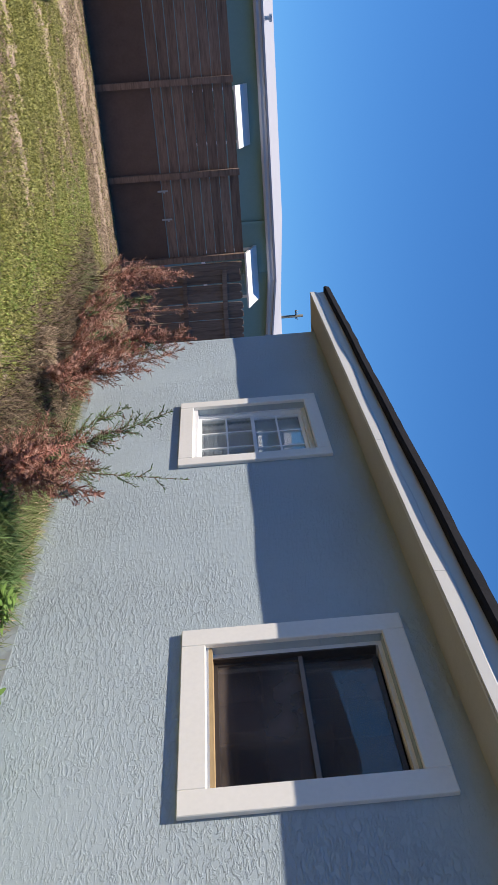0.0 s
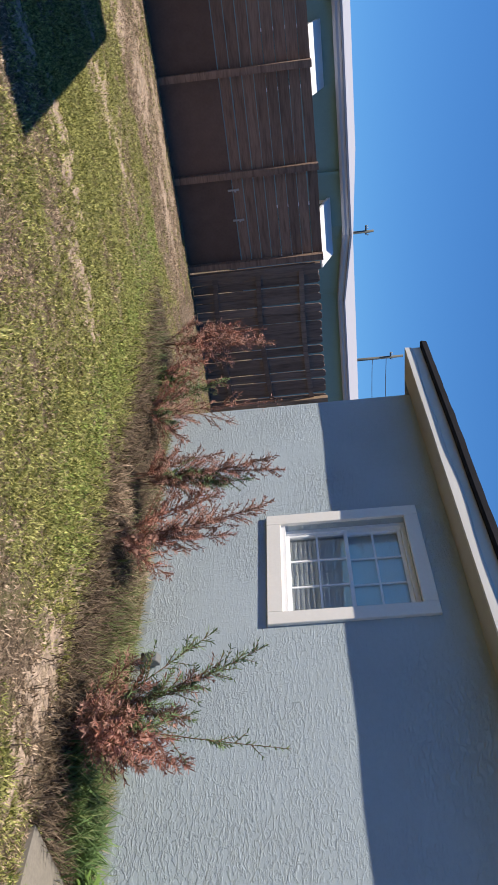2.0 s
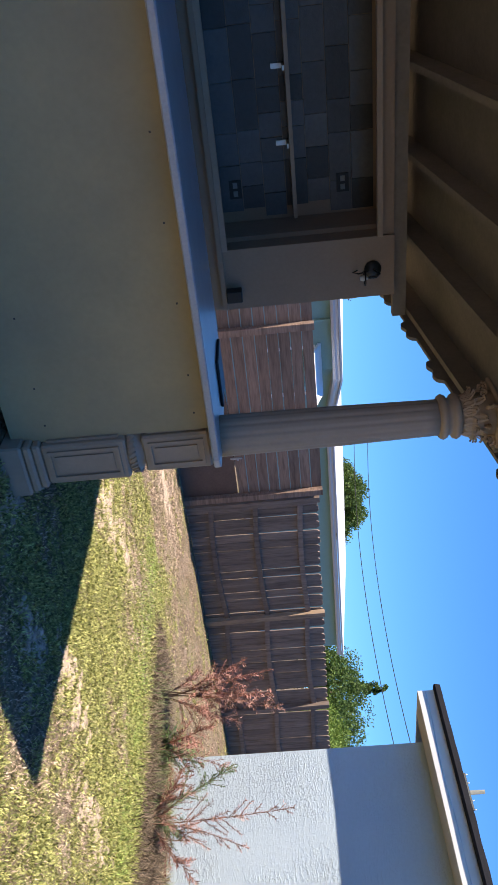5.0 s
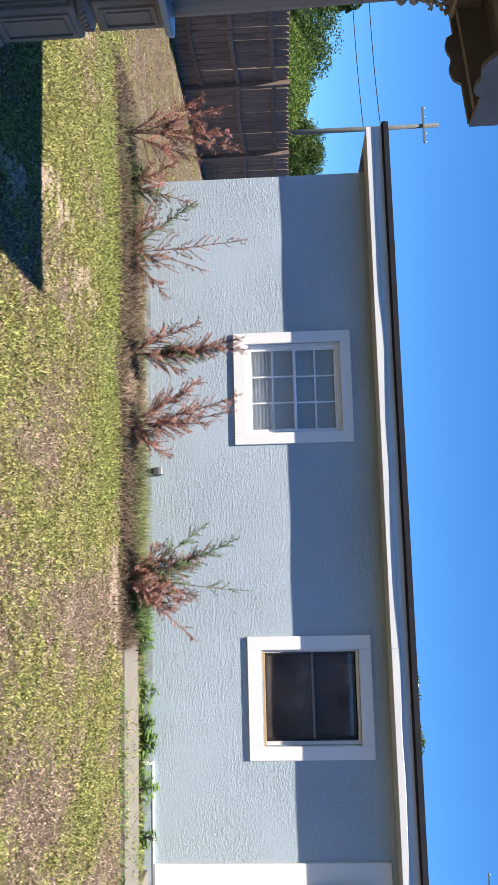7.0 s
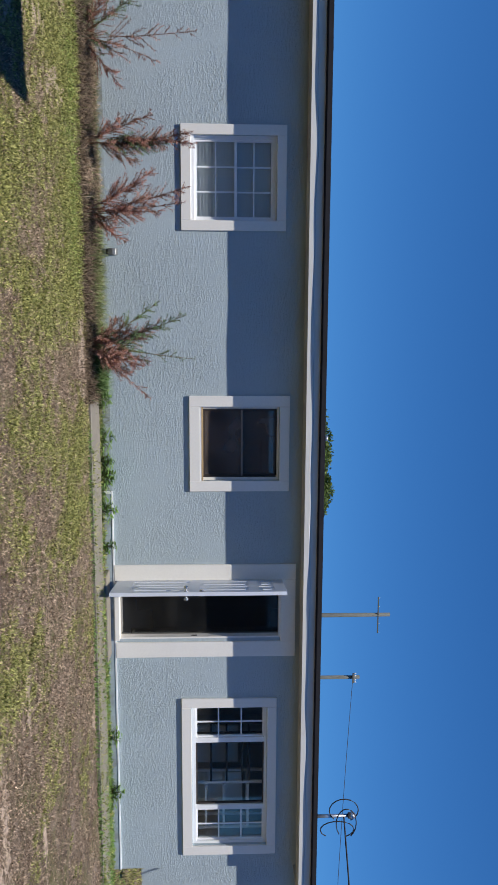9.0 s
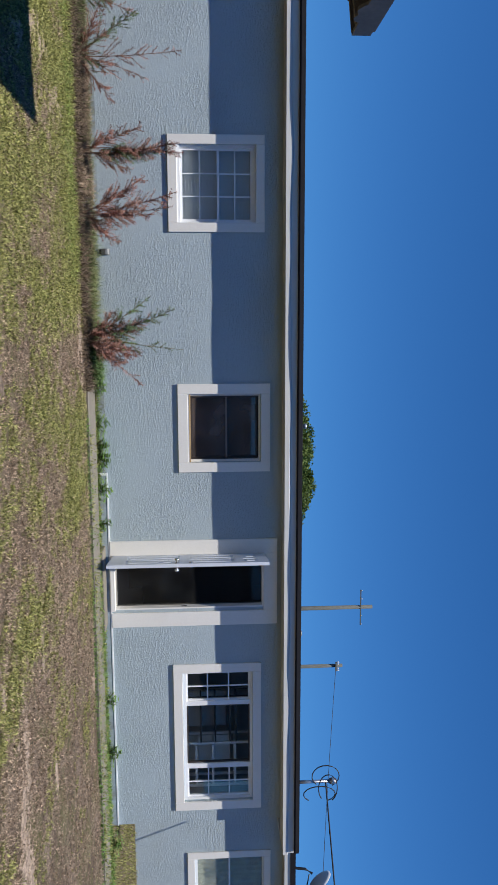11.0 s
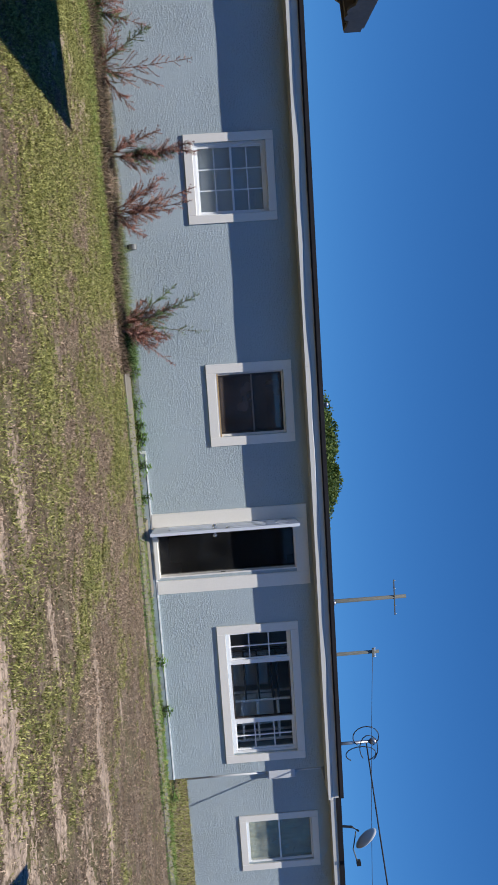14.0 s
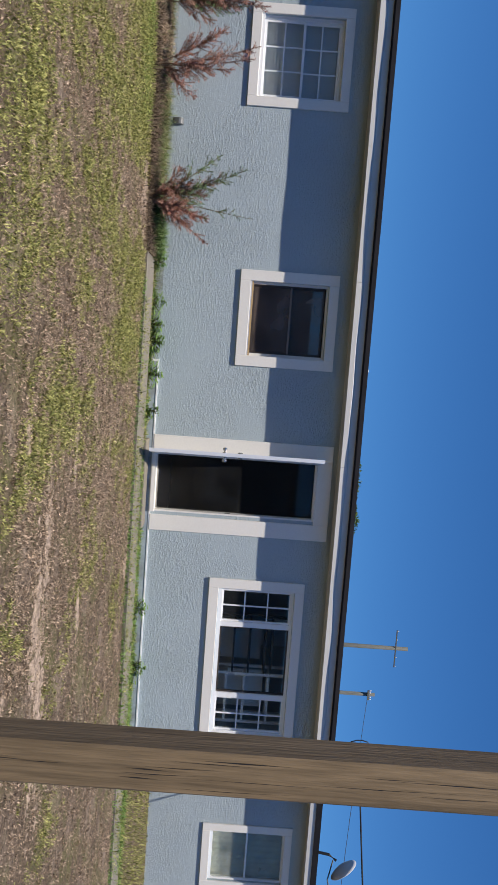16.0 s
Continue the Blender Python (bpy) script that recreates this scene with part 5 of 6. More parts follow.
# ---- trees ----
def tree(x, y, h, rx, rz, material, label, seed, z0=0.0, n=5200, leaf=0.16, group="", clumps_n=90):
    """A trunk with limbs and a crown of many small leaves in uneven clumps."""
    rnd = random.Random(seed)
    t = thing("tree", (x, y, z0), label, "tree", group)
    bm = bmesh.new()
    cz = h - rz
    tube(bm, [(x, y, z0 - 0.3), (x + 0.1, y, z0 + cz * 0.5), (x, y, cz)], 0.05 * h * 0.55, 9, 0.5)
    limbs = []
    for k in range(9):
        a = rnd.uniform(0, 6.28)
        e = rnd.uniform(0.1, 1.2)
        L = rnd.uniform(0.5, 0.85)
        tip = Vector((x + rx * L * math.cos(a) * math.cos(e), y + rx * L * math.sin(a) * math.cos(e), cz + rz * L * math.sin(e)))
        s = Vector((x, y, z0 + cz * rnd.uniform(0.5, 0.9)))
        tube(bm, [s, s.lerp(tip, 0.5) + Vector((0, 0, 0.05 * h)), tip], 0.012 * h, 6, 0.3)
        limbs.append(tip)
    part("trunk", bm, BARK, t)
    verts, faces = [], []
    clumps = []
    for k in range(clumps_n):
        a, u = rnd.uniform(0, 6.28), rnd.uniform(-0.55, 1)
        s = math.sqrt(max(0, 1 - u * u))
        rr = rnd.uniform(0.55, 0.95) if clumps_n < 200 else rnd.uniform(0.78, 0.90)
        clumps.append((Vector((x + rx * rr * s * math.cos(a), y + rx * rr * s * math.sin(a), cz + rz * rr * u)), rnd.uniform(0.2, 0.42) * min(rx, rz) * (90 / clumps_n) ** 0.5))
    for k in range(n):
        c, r = rnd.choice(clumps)
        d = Vector((rnd.gauss(0, 1), rnd.gauss(0, 1), rnd.gauss(0, 0.8))).normalized() * r * rnd.uniform(0.6, 1.05)
        p = c + d
        a = Vector((rnd.gauss(0, 1), rnd.gauss(0, 1), rnd.gauss(0, 1))).normalized() * leaf * rnd.uniform(0.6, 1.2)
        b = a.cross(Vector((rnd.gauss(0, 1), rnd.gauss(0, 1), rnd.gauss(0, 1)))).normalized() * leaf * 0.5
        i = len(verts)
        verts += [p - a, p + b, p + a, p - b]
        faces.append((i, i + 1, i + 2, i + 3))
    raw("crown", verts, faces, material, parent=t)
    return t


tree(12.2, 69.5, 13.3, 11.2, 6.8, DOMELEAF, "broad rounded dark-green tree far behind the house roof", 1, n=110000, leaf=0.19, clumps_n=420)
tree(-61.5, 39.5, 8.7, 4.0, 3.2, TREELEAF, "dark-green tree behind the neighbour's roof", 2, n=30000, leaf=0.15, clumps_n=150)
tree(-36.0, 36.0, 5.2, 4.5, 2.6, TREELEAF, "broad dark-green tree beyond the picket fence", 3, n=26000, leaf=0.10)
tree(-30.0, 33.5, 3.5, 3.4, 1.8, BRIGHTLEAF, "yellow-green tree beyond the picket fence", 4, n=20000, leaf=0.09)
tree(-31.5, 44.0, 4.7, 2.2, 2.2, TREELEAF, "dark-green tree beyond the picket fence", 5, n=18000, leaf=0.10)
tree(-26.0, 27.5, 2.7, 2.4, 1.5, BRIGHTLEAF, "low yellow-green shrubby tree beyond the picket fence", 6, n=15000, leaf=0.08)
tree(-45.0, 47.0, 9.0, 0.5, 3.0, TREELEAF, "narrow dark conifer tip beyond the other trees", 12, n=5000, leaf=0.08)
tree(20.5, 22.0, 4.6, 3.4, 2.6, TREELEAF, "dark-green tree beyond the wing's corner", 7, n=6000, leaf=0.18)


# ---- plants by the wall ----
def plant(name, x, y, stems, label, seed, leafy, z=0.0, bare=0.18):
    """Feathery dog-fennel-like weeds: thin stems that carry many narrow needle leaves. stems: (dx, dy, height, density, leaf material)."""
    rnd = random.Random(seed)
    p = thing(name, (x, y, z), label, "weed plant", "weeds along the house wall")
    for dx, dy, hgt, dens, lm in stems:
        sb = bmesh.new()
        pts = []
        n = 7
        cvx, cvy = rnd.uniform(-0.04, 0.04), rnd.uniform(-0.03, 0.03)
        bx, by = rnd.uniform(-0.05, 0.05), rnd.uniform(-0.05, 0.05)
        for i in range(n + 1):
            t = i / n
            pts.append(Vector((x + bx + dx * t ** 1.25 + cvx * math.sin(t * 3), y + by + dy * t ** 1.2 + cvy * math.sin(t * 3.4), z + hgt * (t if hgt > 0.25 else math.sin(t * 2.2) * 0.9))))
        tube(sb, pts, 0.0045, 5, 0.35)
        vs, fs = [], []

        def spray(base, axis, length, k):
            for _ in range(k + 1):
                a = rnd.uniform(0, 6.283)
                side = axis.orthogonal().normalized()
                side.rotate(Matrix.Rotation(a, 3, axis).to_quaternion())
                d = (side * rnd.uniform(0.6, 1.0) + axis * rnd.uniform(0.3, 0.9)).normalized() * length * rnd.uniform(0.6, 1.25)
                d.z -= abs(d.x) * 0.15
                q = side.cross(axis).normalized() * rnd.uniform(0.0017, 0.0034)
                i0 = len(vs)
                vs.extend([base - q, base + q, base + d * 0.6 + q * 0.9, base + d, base + d * 0.6 - q * 0.9])
                fs.append((i0, i0 + 1, i0 + 2, i0 + 3, i0 + 4))
        steps = int(48 * dens * max(0.5, abs(Vector((dx, dy, hgt)).length)))
        for s in range(steps):
            t = bare + (1 - bare) * s / steps
            f = t * n
            i = min(n - 1, int(f))
            b0 = pts[i].lerp(pts[i + 1], f - i)
            ax = (pts[i + 1] - pts[i]).normalized()
            spray(b0, ax, 0.052 * (1.2 - 0.5 * t), 4)
            if rnd.random() < 0.5 * dens and t < 0.93:
                a = rnd.uniform(0, 6.283)
                side = ax.orthogonal().normalized()
                side.rotate(Matrix.Rotation(a, 3, ax).to_quaternion())
                L = 0.26 * (1.05 - t) * rnd.uniform(0.5, 1.2) + 0.03
                tip = b0 + (side * 0.75 + ax * 0.8).normalized() * L
                tube(sb, [b0, tip], 0.0028, 4, 0.5)
                k = max(2, int(L / 0.022))
                for j in range(1, k + 1):
                    spray(b0.lerp(tip, j / k), (tip - b0).normalized(), 0.036, 4)
        stem = part("stem", sb, STEM, p)
        raw("foliage", vs, fs, lm, parent=stem)
    return p


R, D, G2 = REDLEAF, PALELEAF, GREENLEAF
plant("weed_plant", -7.10, -0.72, [(0.22, -0.1, 0.85, 1.0, D), (-0.30, 0.05, 1.05, 1.0, R), (0.0, 0.1, 0.95, 1.0, R), (0.30, 0.0, 1.15, 0.9, D), (-0.40, 0, 0.80, 1.0, R), (0.25, 0.12, 0.75, 1.1, D), (-0.12, -0.1, 0.65, 0.9, D), (0.10, 0.0, 1.05, 1.0, R), (0.35, -0.1, 0.55, 1.1, R), (-0.1, -0.2, 0.4, 1.3, D)], "tall rust-red dried weed past the house corner", 21, True, bare=0.3)
plant("weed_plant", -5.86, -0.74, [(0.12, 0.1, 0.28, 1.1, G2), (-0.10, 0.05, 1.18, 0.8, D), (-0.46, 0.0, 0.70, 1.1, G2), (0.20, 0.1, 0.80, 0.8, D), (0.48, 0.05, 0.42, 1.0, R), (-0.70, 0.1, 0.32, 1.2, R), (0.3, 0.0, 0.5, 0.8, D), (-0.2, -0.1, 0.35, 1.2, D)], "sparse spreading weed, half green, half rust-red, near the wall", 22, True)
plant("weed_plant", -4.84, -0.78, [(-0.12, 0.0, 1.14, 1.3, D), (0.05, 0.05, 1.18, 1.3, R), (-0.30, 0.0, 0.72, 1.1, D), (0.10, 0.05, 0.72, 1.4, G2), (0.26, 0.05, 0.58, 1.1, D), (0.02, -0.1, 0.5, 1.3, D), (-0.2, -0.1, 0.4, 1.3, R), (-0.02, 0.05, 0.95, 1.3, G2)], "tall feathery weed with rusty tips under the window", 23, True, bare=0.34)
plant("weed_plant", -4.10, -0.84, [(-0.24, -0.05, 1.10, 1.2, D), (-0.10, -0.1, 1.06, 1.0, D), (-0.30, -0.05, 0.66, 1.3, R), (0.05, 0.0, 0.60, 1.3, R), (0.28, 0.1, 0.42, 1.2, R), (-0.42, 0.05, 0.75, 1.0, R), (0.12, -0.1, 0.35, 1.3, D), (-0.05, 0.05, 0.85, 1.1, R)], "rust-red feathery weed leaning beside the window", 24, True, bare=0.26)
plant("weed_plant", -2.70, -0.82, [(-0.38, -0.08, 1.06, 1.25, G2), (-0.50, -0.14, 0.78, 1.0, G2), (-0.25, -0.02, 0.80, 1.1, D), (0.16, 0.1, 1.15, 0.6, G2), (0.12, 0.1, 0.66, 1.4, R), (0.50, -0.40, 0.70, 0.8, R), (-0.15, -0.1, 0.48, 1.5, R), (0.05, -0.15, 0.40, 1.5, D), (-0.2, 0.1, 0.66, 1.2, G2), (0.3, -0.05, 0.46, 1.6, D), (-0.3, -0.12, 0.35, 1.4, D), (0.20, -0.1, 0.60, 1.3, R), (-0.05, 0.1, 0.62, 1.4, D)], "bushy weed with green upper stems and rust-red lower leaves", 25, True)
plant("weed_plant", -6.55, -0.70, [(-0.2, 0.0, 0.50, 1.5, R), (0.05, 0.1, 0.4, 1.4, G2), (0.2, 0.1, 0.70, 0.8, R)], "short rust-red weed at the house corner", 26, True)


def blades(name, spots, material, label, category, hgt, wid, seed, kind="stuff", spread=1.1):
    """Many bent grass blades; spots: list of (x, y, scale)."""
    rs = np.random.RandomState(seed)
    s = np.array(spots, float)
    n = len(s)
    ang = rs.uniform(0, 6.283, n)
    h = hgt * s[:, 2] * rs.uniform(0.55, 1.25, n)
    lean = rs.uniform(0.4, spread, n) * h
    w = wid * rs.uniform(0.6, 1.3, n)
    z = np.array([ground_z(a, b) for a, b in s[:, :2]]) - 0.004
    dx, dy = np.cos(ang), np.sin(ang)
    ox, oy = -dy * w / 2, dx * w / 2
    v = np.empty((n, 5, 3))
    v[:, 0] = np.stack([s[:, 0] - ox, s[:, 1] - oy, z], 1)
    v[:, 1] = np.stack([s[:, 0] + ox, s[:, 1] + oy, z], 1)
    v[:, 2] = np.stack([s[:, 0] + ox * 0.8 + dx * lean * 0.35, s[:, 1] + oy * 0.8 + dy * lean * 0.35, z + h * 0.62], 1)
    v[:, 3] = np.stack([s[:, 0] + dx * lean, s[:, 1] + dy * lean, z + h], 1)
    v[:, 4] = np.stack([s[:, 0] - ox * 0.8 + dx * lean * 0.35, s[:, 1] - oy * 0.8 + dy * lean * 0.35, z + h * 0.62], 1)
    idx = np.arange(n)[:, None] * 5 + np.arange(5)[None, :]
    me = bpy.data.meshes.new(name)
    faces = idx[:, [0, 1, 2, 4]].tolist() + idx[:, [4, 2, 3]].tolist()
    me.from_pydata(v.reshape(-1, 3).tolist(), [], faces)
    me.materials.append(material)
    return tagged(new(name, me), label, category, "", kind)


SAND = [(-2.7, -1.22, 0.7, 0.15), (-5.3, -2.95, 0.16, 0.4), (-5.02, -2.25, 0.16, 0.45), (-6.95, -3.05, 0.25, 0.5), (-7.15, -2.4, 0.16, 0.35), (-9.5, -2.7, 0.5, 0.45),
        (-9.75, -1.2, 0.3, 0.6), (-10.5, -1.8, 0.3, 1.0), (-10.2, -4.0, 0.4, 0.7), (-8.6, -3.4, 0.4, 0.2), (-5.05, -3.8, 0.14, 0.22), (-5.35, -4.42, 0.3, 0.12), (-1.7, -6.38, 0.3, 0.12),
        (-1.7, -6.9, 0.3, 0.1), (-0.43, -5.2, 0.2, 0.08), (0.3, -4.6, 0.4, 0.09), (0.8, -4.8, 0.5, 0.13), (1.45, -4.72, 0.6, 0.15), (-0.7, -7.15, 0.6, 0.2), (0.1, -7.2, 0.6, 0.3), (1.1, -6.9, 0.6, 0.25),
        (0.4, -6.3, 0.35, 0.12), (1.43, -1.15, 0.2, 0.08), (1.7, -5.7, 0.7, 0.18), (-0.65, -5.97, 0.3, 0.07), (2.4, -6.4, 0.6, 0.2), (1.2, -3.6, 0.35, 0.06), (-0.2, -3.9, 0.25, 0.06)]
LUSH = [(-4.54, -3.13, 0.5), (-6.05, -2.77, 0.55), (-6.2, -1.65, 0.6), (-4.9, -1.5, 0.7), (-3.9, -1.5, 0.6), (-0.27, -6.16, 0.3), (0.72, -4.4, 0.14), (-2.25, -6.6, 0.4), (-2.4, -5.4, 0.4), (-3.6, -5.0, 0.6)]


def lushness(x, y):
    return max(math.exp(-((x - a) ** 2 + (y - b) ** 2) / r ** 2) for a, b, r in LUSH)


def sandy(x, y):
    """How bare the ground lies, over 0 where sand shows."""
    best = -1.0
    for cx, cy, a, b in SAND:
        d = 1 - math.hypot((x - cx) / a, (y - cy) / b)
        if d > -0.7:
            best = max(best, d)
    return best * 0.8 - 0.1 + 0.8 * noise.noise(Vector((x * 4, y * 9, 1))) + 0.9 * noise.noise(Vector((x * 17, y * 22, 6))) + 0.6 * noise.noise(Vector((x * 42, y * 42, 2))) if best > -0.7 else -1.0


def build_sand():
    """Thin spreads of bare sand that surface through the turf."""
    vs, fs = [], []
    for cx, cy, a, b in SAND:
        n, m = 120, 90
        i0 = len(vs)
        for i in range(n + 1):
            for j in range(m + 1):
                x, y = cx + 1.6 * a * (2 * i / n - 1), cy + 1.6 * b * (2 * j / m - 1)
                vs.append((x, y, ground_z(x, y) + min(0.006, 0.02 * sandy(x, y)) + 0.002 * noise.noise(Vector((x * 40, y * 40, 0)))))
        for i in range(n):
            for j in range(m):
                k = i0 + i * (m + 1) + j
                fs.append((k, k + m + 1, k + m + 2, k + 1))
    o = raw("bare_sand", vs, fs, SANDMAT, kind="structure")
    o["label"] = "pale pinkish bare sand showing through the lawn"
    o.data.shade_smooth()


build_sand()


def lawn_tufts(n, seed, lo, want):
    """Places of the lawn's tufts: (x, y, size), thin where the soil is bare."""
    rnd = random.Random(seed)
    out = []
    while len(out) < n:
        x = rnd.uniform(-11.1, 9.5)
        y = rnd.uniform(-7.9, 0.0) if x > WX0 - 0.2 else rnd.uniform(-7.9, 9.0)
        if rnd.random() < 0.35:
            x = rnd.uniform(-11.1, 1.0)
            y = rnd.uniform(-5.5, 0.0)
        if y > -0.05 and x > WX0 - 0.05:
            continue
        if x > -2.1 and -0.98 < y < -0.42:
            continue
        if x < -5.3 and x > -7.6 and y < -4.6:
            continue
        q = 0.85 * noise.noise(Vector((x * 1.4, y * 0.8, 5.0))) + 0.5 * noise.noise(Vector((x * 4.0, y * 2.4, 9.0))) + 0.5 * noise.noise(Vector((x * 10.0, y * 7.0, 2.0))) - 0.055 * (x + 2.5) - 0.10 * max(0.0, x + 1.0) - 0.75 * max(0.0, min(1.0, (-7.6 - x) / 1.2))
        bare = 0.9 * noise.noise(Vector((x * 1.0, y * 0.8, 15.0))) + 0.6 * noise.noise(Vector((x * 4.0, y * 3.0, 3.0))) + 0.6 * noise.noise(Vector((x * 11, y * 11, 8.0))) + 0.05 * (x + 1) + 0.35 * max(0.0, min(1.0, (-7.8 - x) / 1.5))
        if (bare > 0.6 and rnd.random() < 0.75) or (sandy(x, y) > 0.15 and rnd.random() < 0.72):
            continue
        if -7.9 < x < -2.2 and y > -1.02 + 0.15 * noise.noise(Vector((x * 2.3, 4, 0))) and rnd.random() < 0.9:
            continue
        q += 0.5 * lushness(x, y)
        if (q > lo + rnd.uniform(-0.36, 0.36)) == want:
            lush = 1.0 + 0.5 * noise.noise(Vector((x * 5, y * 5, 21.0))) + 0.35 * noise.noise(Vector((x * 16, y * 16, 4.0)))
            out.append((x, y, max(0.35, lush) * rnd.uniform(0.6, 1.5)))
    return out


def turf(name, tufts, per, material, label, hgt, wid, seed, radius, lean):
    """Tufts of kite-shaped blades that fan out from their middles."""
    rs = np.random.RandomState(seed)
    c = np.repeat(np.array(tufts, float), per, axis=0)
    n = len(c)
    ang = rs.uniform(0, 6.283, n)
    d = np.abs(rs.normal(0, radius, n)) * c[:, 2]
    h = hgt * c[:, 2] * rs.uniform(0.45, 1.3, n)
    reach = lean * h * rs.uniform(0.2, 1.2, n)
    w = wid * rs.uniform(0.6, 1.35, n)
    turn = ang + rs.normal(0, 0.7, n)
    x, y = c[:, 0] + d * np.cos(ang), c[:, 1] + d * np.sin(ang)
    z = np.repeat(np.array([ground_z(a, b) for a, b, k in tufts]), per) - 0.004
    dx, dy = np.cos(turn), np.sin(turn)
    v = np.empty((n, 4, 3), np.float32)
    v[:, 0] = np.stack([x, y, z], 1)
    v[:, 1] = np.stack([x - dy * w / 2 + dx * reach * 0.4, y + dx * w / 2 + dy * reach * 0.4, z + h * 0.55], 1)
    v[:, 2] = np.stack([x + dx * reach, y + dy * reach, z + h], 1)
    v[:, 3] = np.stack([x + dy * w / 2 + dx * reach * 0.4, y - dx * w / 2 + dy * reach * 0.4, z + h * 0.55], 1)
    me = bpy.data.meshes.new(name)
    me.vertices.add(n * 4)
    me.vertices.foreach_set("co", v.ravel())
    me.loops.add(n * 4)
    me.loops.foreach_set("vertex_index", np.arange(n * 4, dtype=np.int32))
    me.polygons.add(n)
    me.polygons.foreach_set("loop_start", np.arange(n, dtype=np.int32) * 4)
    me.update(calc_edges=True)
    me.materials.append(material)
    return tagged(new(name, me), label, "grass", "", "stuff")


turf("lawn_grass", lawn_tufts(88000, 31, 0.06, True), 6, GRASSGREEN, "short patchy green lawn grass in small tufts", 0.0175, 0.0070, 1, 0.020, 1.1)
turf("dry_lawn_grass", lawn_tufts(86000, 32, 0.14, False), 6, GRASSDRY, "short dry straw-coloured lawn grass in small tufts", 0.0155, 0.0064, 2, 0.022, 1.3)

rnd = random.Random(76)
strip = []
while len(strip) < 11000:
    x, y = rnd.uniform(-8.4, -3.3), rnd.gauss(-1.45, 0.27)
    if sandy(x, y) < 0.1 and y < -0.85 and noise.noise(Vector((x * 2.2, y * 3, 3))) + 0.5 * noise.noise(Vector((x * 8, y * 8, 3))) > rnd.uniform(-0.6, 0.1):
        strip.append((x, y, rnd.uniform(0.7, 1.2)))
blades("grass_strip", strip, CLOVER, "fresh green low turf beside the litter strip", "grass", 0.026, 0.008, 9, spread=1.5)
rnd = random.Random(77)
spots = []
for k in range(34000):
    x = rnd.uniform(-7.8, -2.1)
    spots.append((x, rnd.gauss(-0.60, 0.27), rnd.uniform(0.6, 1.3)))
spots = [s for s in spots if s[1] < -0.03]
blades("dead_straw", spots, STRAW, "tangled dead straw and twigs along the wall", "straw", 0.070, 0.0056, 3, spread=2.2)
spots = []
for cx, cy, r, k in ((-3.45, -0.32, 0.33, 900), (-2.95, -0.3, 0.3, 800), (-2.0, -0.25, 0.2, 220), (-6.6, -0.5, 0.25, 200), (-3.4, -0.5, 0.4, 700), (-7.0, -0.9, 0.25, 160), (-4.6, -0.6, 0.5, 160), (-2.45, -0.55, 0.14, 400), (-6.4, -0.8, 0.3, 260)):
    for _ in range(k):
        x, y = rnd.gauss(cx, r), rnd.gauss(cy, r * 0.5)
        if y < -0.03:
            spots.append((x, y, rnd.uniform(0.5, 1.3)))
for _ in range(5200):
    x = rnd.uniform(-6.9, -2.3)
    if noise.noise(Vector((x * 2.1, 3, 1))) + rnd.uniform(-0.25, 0.25) > -0.1:
        spots.append((x, -0.03 - abs(rnd.gauss(0, 0.14)), rnd.uniform(0.25, 0.85)))
blades("tall_grass_clumps", spots, TALLGRASS, "tall thin green grass in clumps at the wall", "grass", 0.15, 0.0042, 4)
spots = []
for _ in range(19000):
    x = rnd.uniform(-1.9, 9.0)
    u = rnd.random()
    if noise.noise(Vector((x * 1.7, 0.5, 2))) < -0.25 and rnd.random() < 0.7:
        continue
    y = -0.03 - abs(rnd.gauss(0, 0.15)) if u < 0.35 else (rnd.uniform(-1.1, -0.93) if u < 0.5 else -0.3 - abs(rnd.gauss(0, 0.22)))
    if y < -0.86 and u >= 0.5 or (x < -0.9 and u >= 0.5):
        continue
    spots.append((x, y, rnd.uniform(0.5, 1.2)))
spots = [s for s in spots if not (s[0] > 0 and s[0] < 1.2 and s[1] > -0.35)]
blades("edge_weeds", spots, FRESH, "fresh green weeds growing along the walk and wall", "grass", 0.055, 0.011, 5, spread=1.6)
spots = [(rnd.uniform(4.2, 11.0), rnd.uniform(-0.4, 3.3), rnd.uniform(0.5, 1.3)) for _ in range(12000)]
blades("wing_lawn_grass", spots, GRASSGREEN, "green grass in front of the wing wall", "grass", 0.055, 0.009, 6)


rnd = random.Random(78)
spots = []
while len(spots) < 10000:
    x, y = rnd.uniform(-1.6, 9.0), rnd.choice((rnd.uniform(-0.95, -0.86), rnd.uniform(-0.75, -0.05)))
    if noise.noise(Vector((x * 2.6, y * 4, 12))) > rnd.uniform(-0.5, 0.2) and not (0 < x < 1.2 and y > -0.35):
        spots.append((x, y, rnd.uniform(0.4, 1.3)))
blades("slab_weeds", spots, GRASSGREEN, "low green weeds grown over the walk slabs", "grass", 0.060, 0.009, 15, spread=1.5)
spots = []
for cx, cy, rad, k in ((-2.42, -0.38, 0.13, 800), (-2.5, -0.6, 0.12, 500), (-2.3, -0.3, 0.10, 300)):
    for _ in range(k):
        a, b = rnd.gauss(cx, rad), rnd.gauss(cy, rad * 0.7)
        if b < -0.03:
            spots.append((a, b, rnd.uniform(0.5, 1.4)))
blades("leafy_weeds", spots, WEEDGREEN, "fresh green bushy weeds at the end of the walk", "grass", 0.13, 0.011, 16, spread=1.3)
spots = []
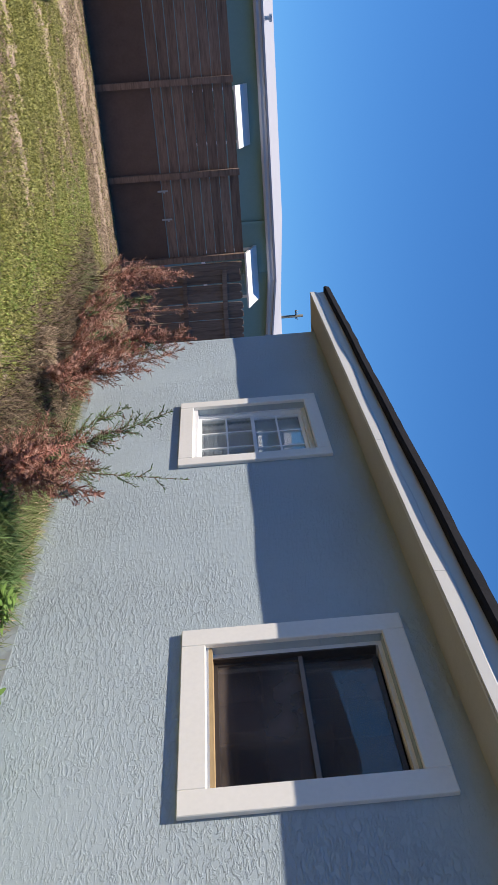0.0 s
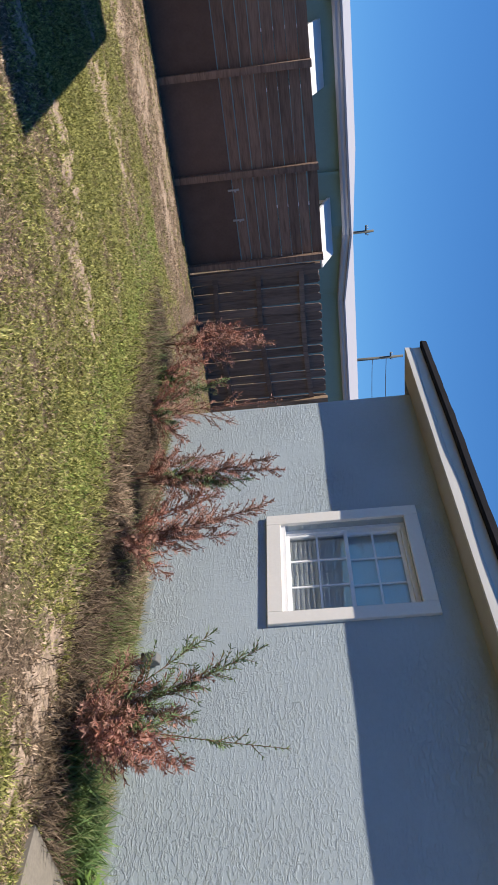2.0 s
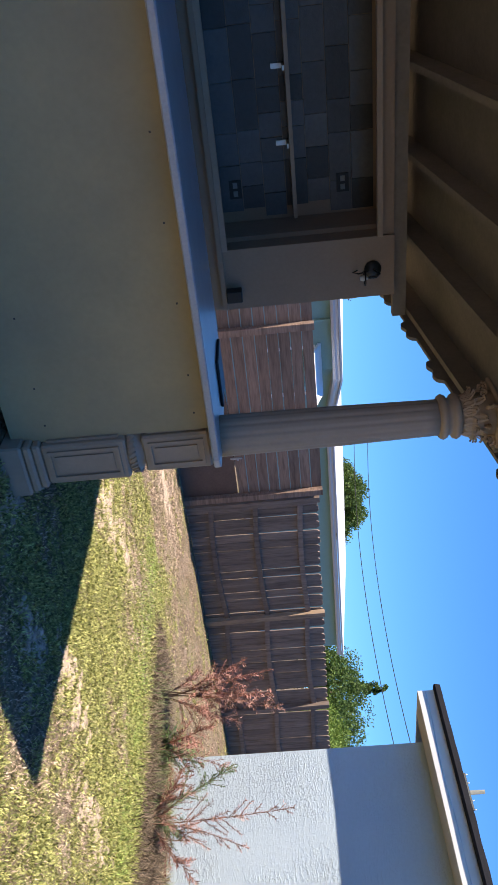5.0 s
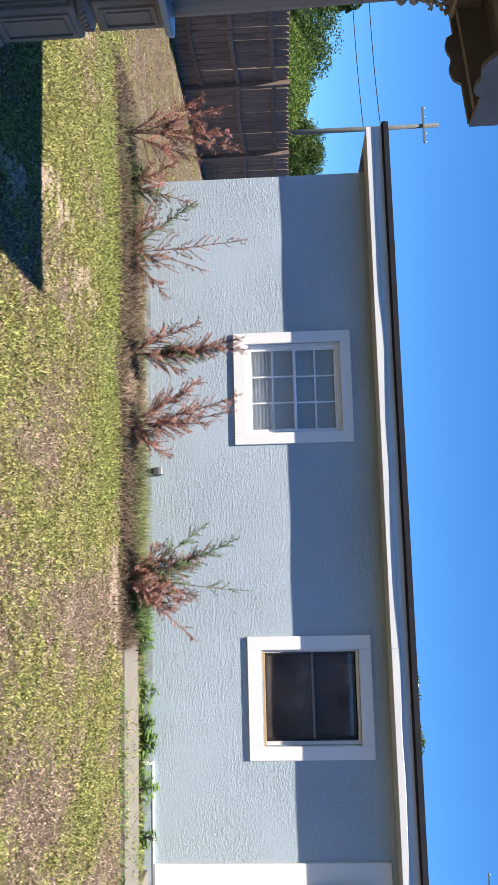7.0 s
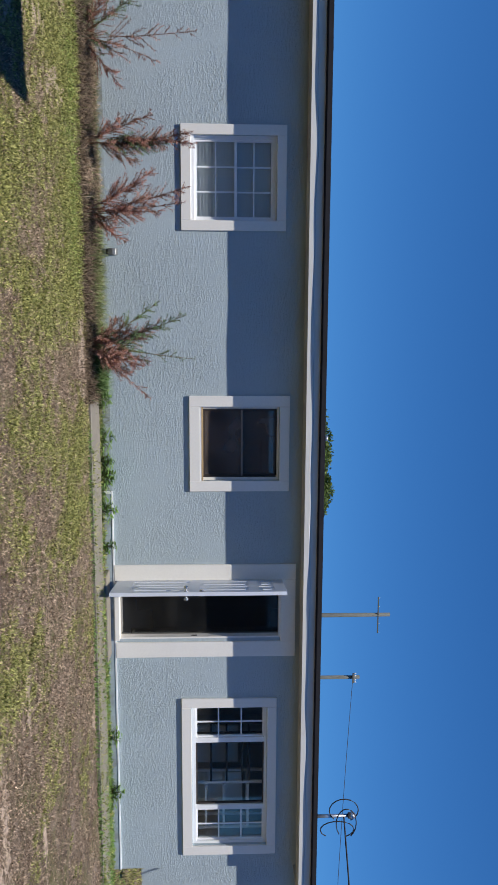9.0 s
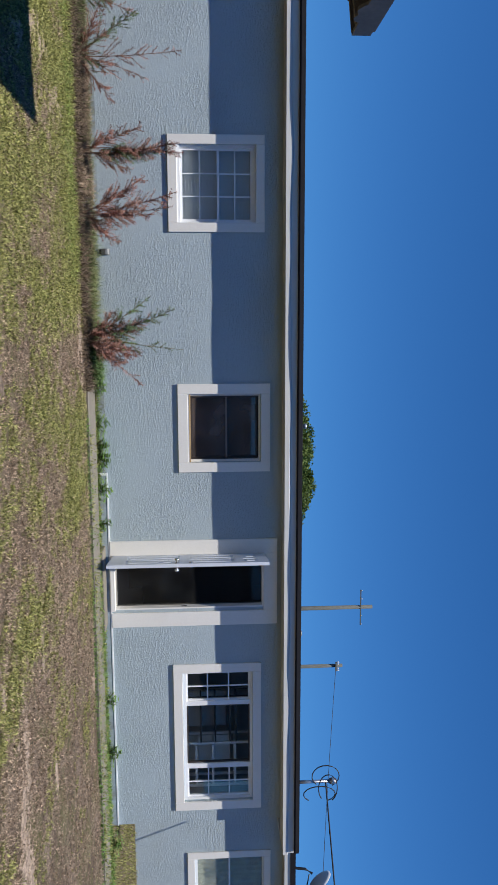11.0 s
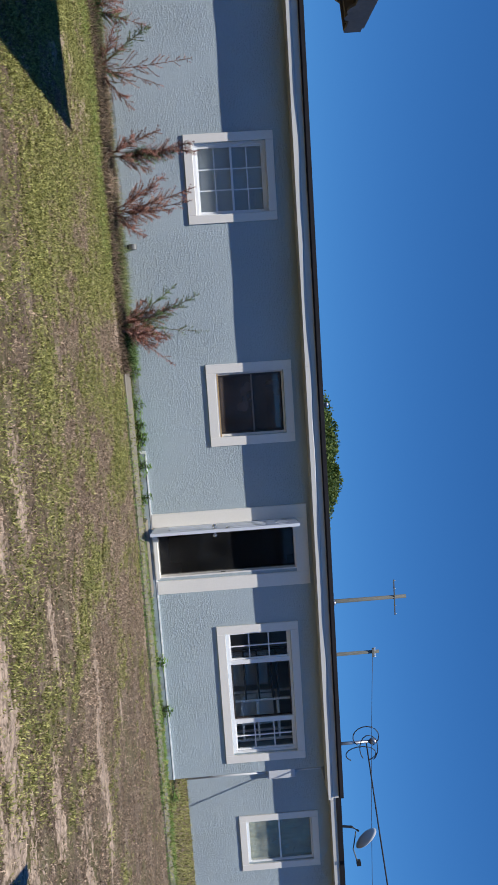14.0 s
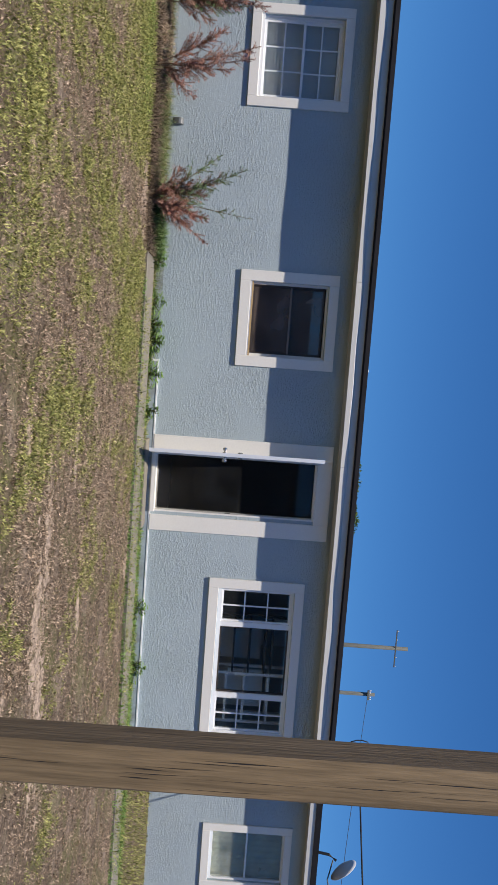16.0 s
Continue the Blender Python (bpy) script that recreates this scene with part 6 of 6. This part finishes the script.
for _ in range(9000):
    x = rnd.uniform(-6.95, -2.2)
    if noise.noise(Vector((x * 1.7, 8, 1))) > rnd.uniform(-0.5, 0.3):
        spots.append((x, -0.04 - abs(rnd.gauss(0, 0.2)), rnd.uniform(0.4, 1.3)))
for _ in range(1500):
    spots.append((rnd.gauss(-4.45, 0.12), rnd.gauss(-0.85, 0.1), rnd.uniform(0.5, 1.3)))
blades("dry_foot_grass", spots, GRASSDRY, "dry yellowish grass tufts at the foot of the wall", "grass", 0.085, 0.0055, 17, spread=1.5)


def broadleaf(x, y, r, n, seed):
    """A low clump of broad oval leaves."""
    rnd = random.Random(seed)
    p = thing("broadleaf_weed", (x, y, 0), "low fresh-green broadleaf weed at the foot of the wall", "weed plant", "broadleaf weeds")
    vs, fs = [], []
    sb = bmesh.new()
    for _ in range(n):
        a = rnd.uniform(0, 6.283)
        d = rnd.uniform(0.1, 1) * r
        z = rnd.uniform(0.03, 0.17) * (1.2 - d / r * 0.6)
        c = Vector((x + d * math.cos(a), min(-0.02, y + d * math.sin(a) * 0.7), z))
        u = Vector((math.cos(a), math.sin(a), rnd.uniform(-0.2, 0.5))).normalized() * rnd.uniform(0.022, 0.045)
        w = u.cross(Vector((rnd.uniform(-.3, .3), rnd.uniform(-.3, .3), 1))).normalized() * u.length * 0.42
        i = len(vs)
        vs += [c - u, c - u * 0.3 + w, c + u * 0.4 + w * 0.8, c + u, c + u * 0.4 - w * 0.8, c - u * 0.3 - w]
        fs.append(tuple(range(i, i + 6)))
        if rnd.random() < 0.2:
            tube(sb, [(x, y, 0), c], 0.003, 4)
    part("stalk", sb, GREENSTEM, p)
    raw("foliage", vs, fs, FRESH, parent=p)


for i, (x, y, r, n) in enumerate(((-2.1, -0.3, 0.16, 120), (-6.7, -0.55, 0.2, 150), (-1.15, -0.15, 0.22, 160), (-1.6, -0.15, 0.15, 90), (-0.75, -0.2, 0.16, 110), (-0.3, -0.2, 0.1, 60), (2.2, -0.15, 0.15, 80), (3.0, -0.12, 0.2, 110), (4.4, -0.1, 0.2, 110), (-1.35, -0.25, 0.14, 80))):
    broadleaf(x, y, r, n, 50 + i)
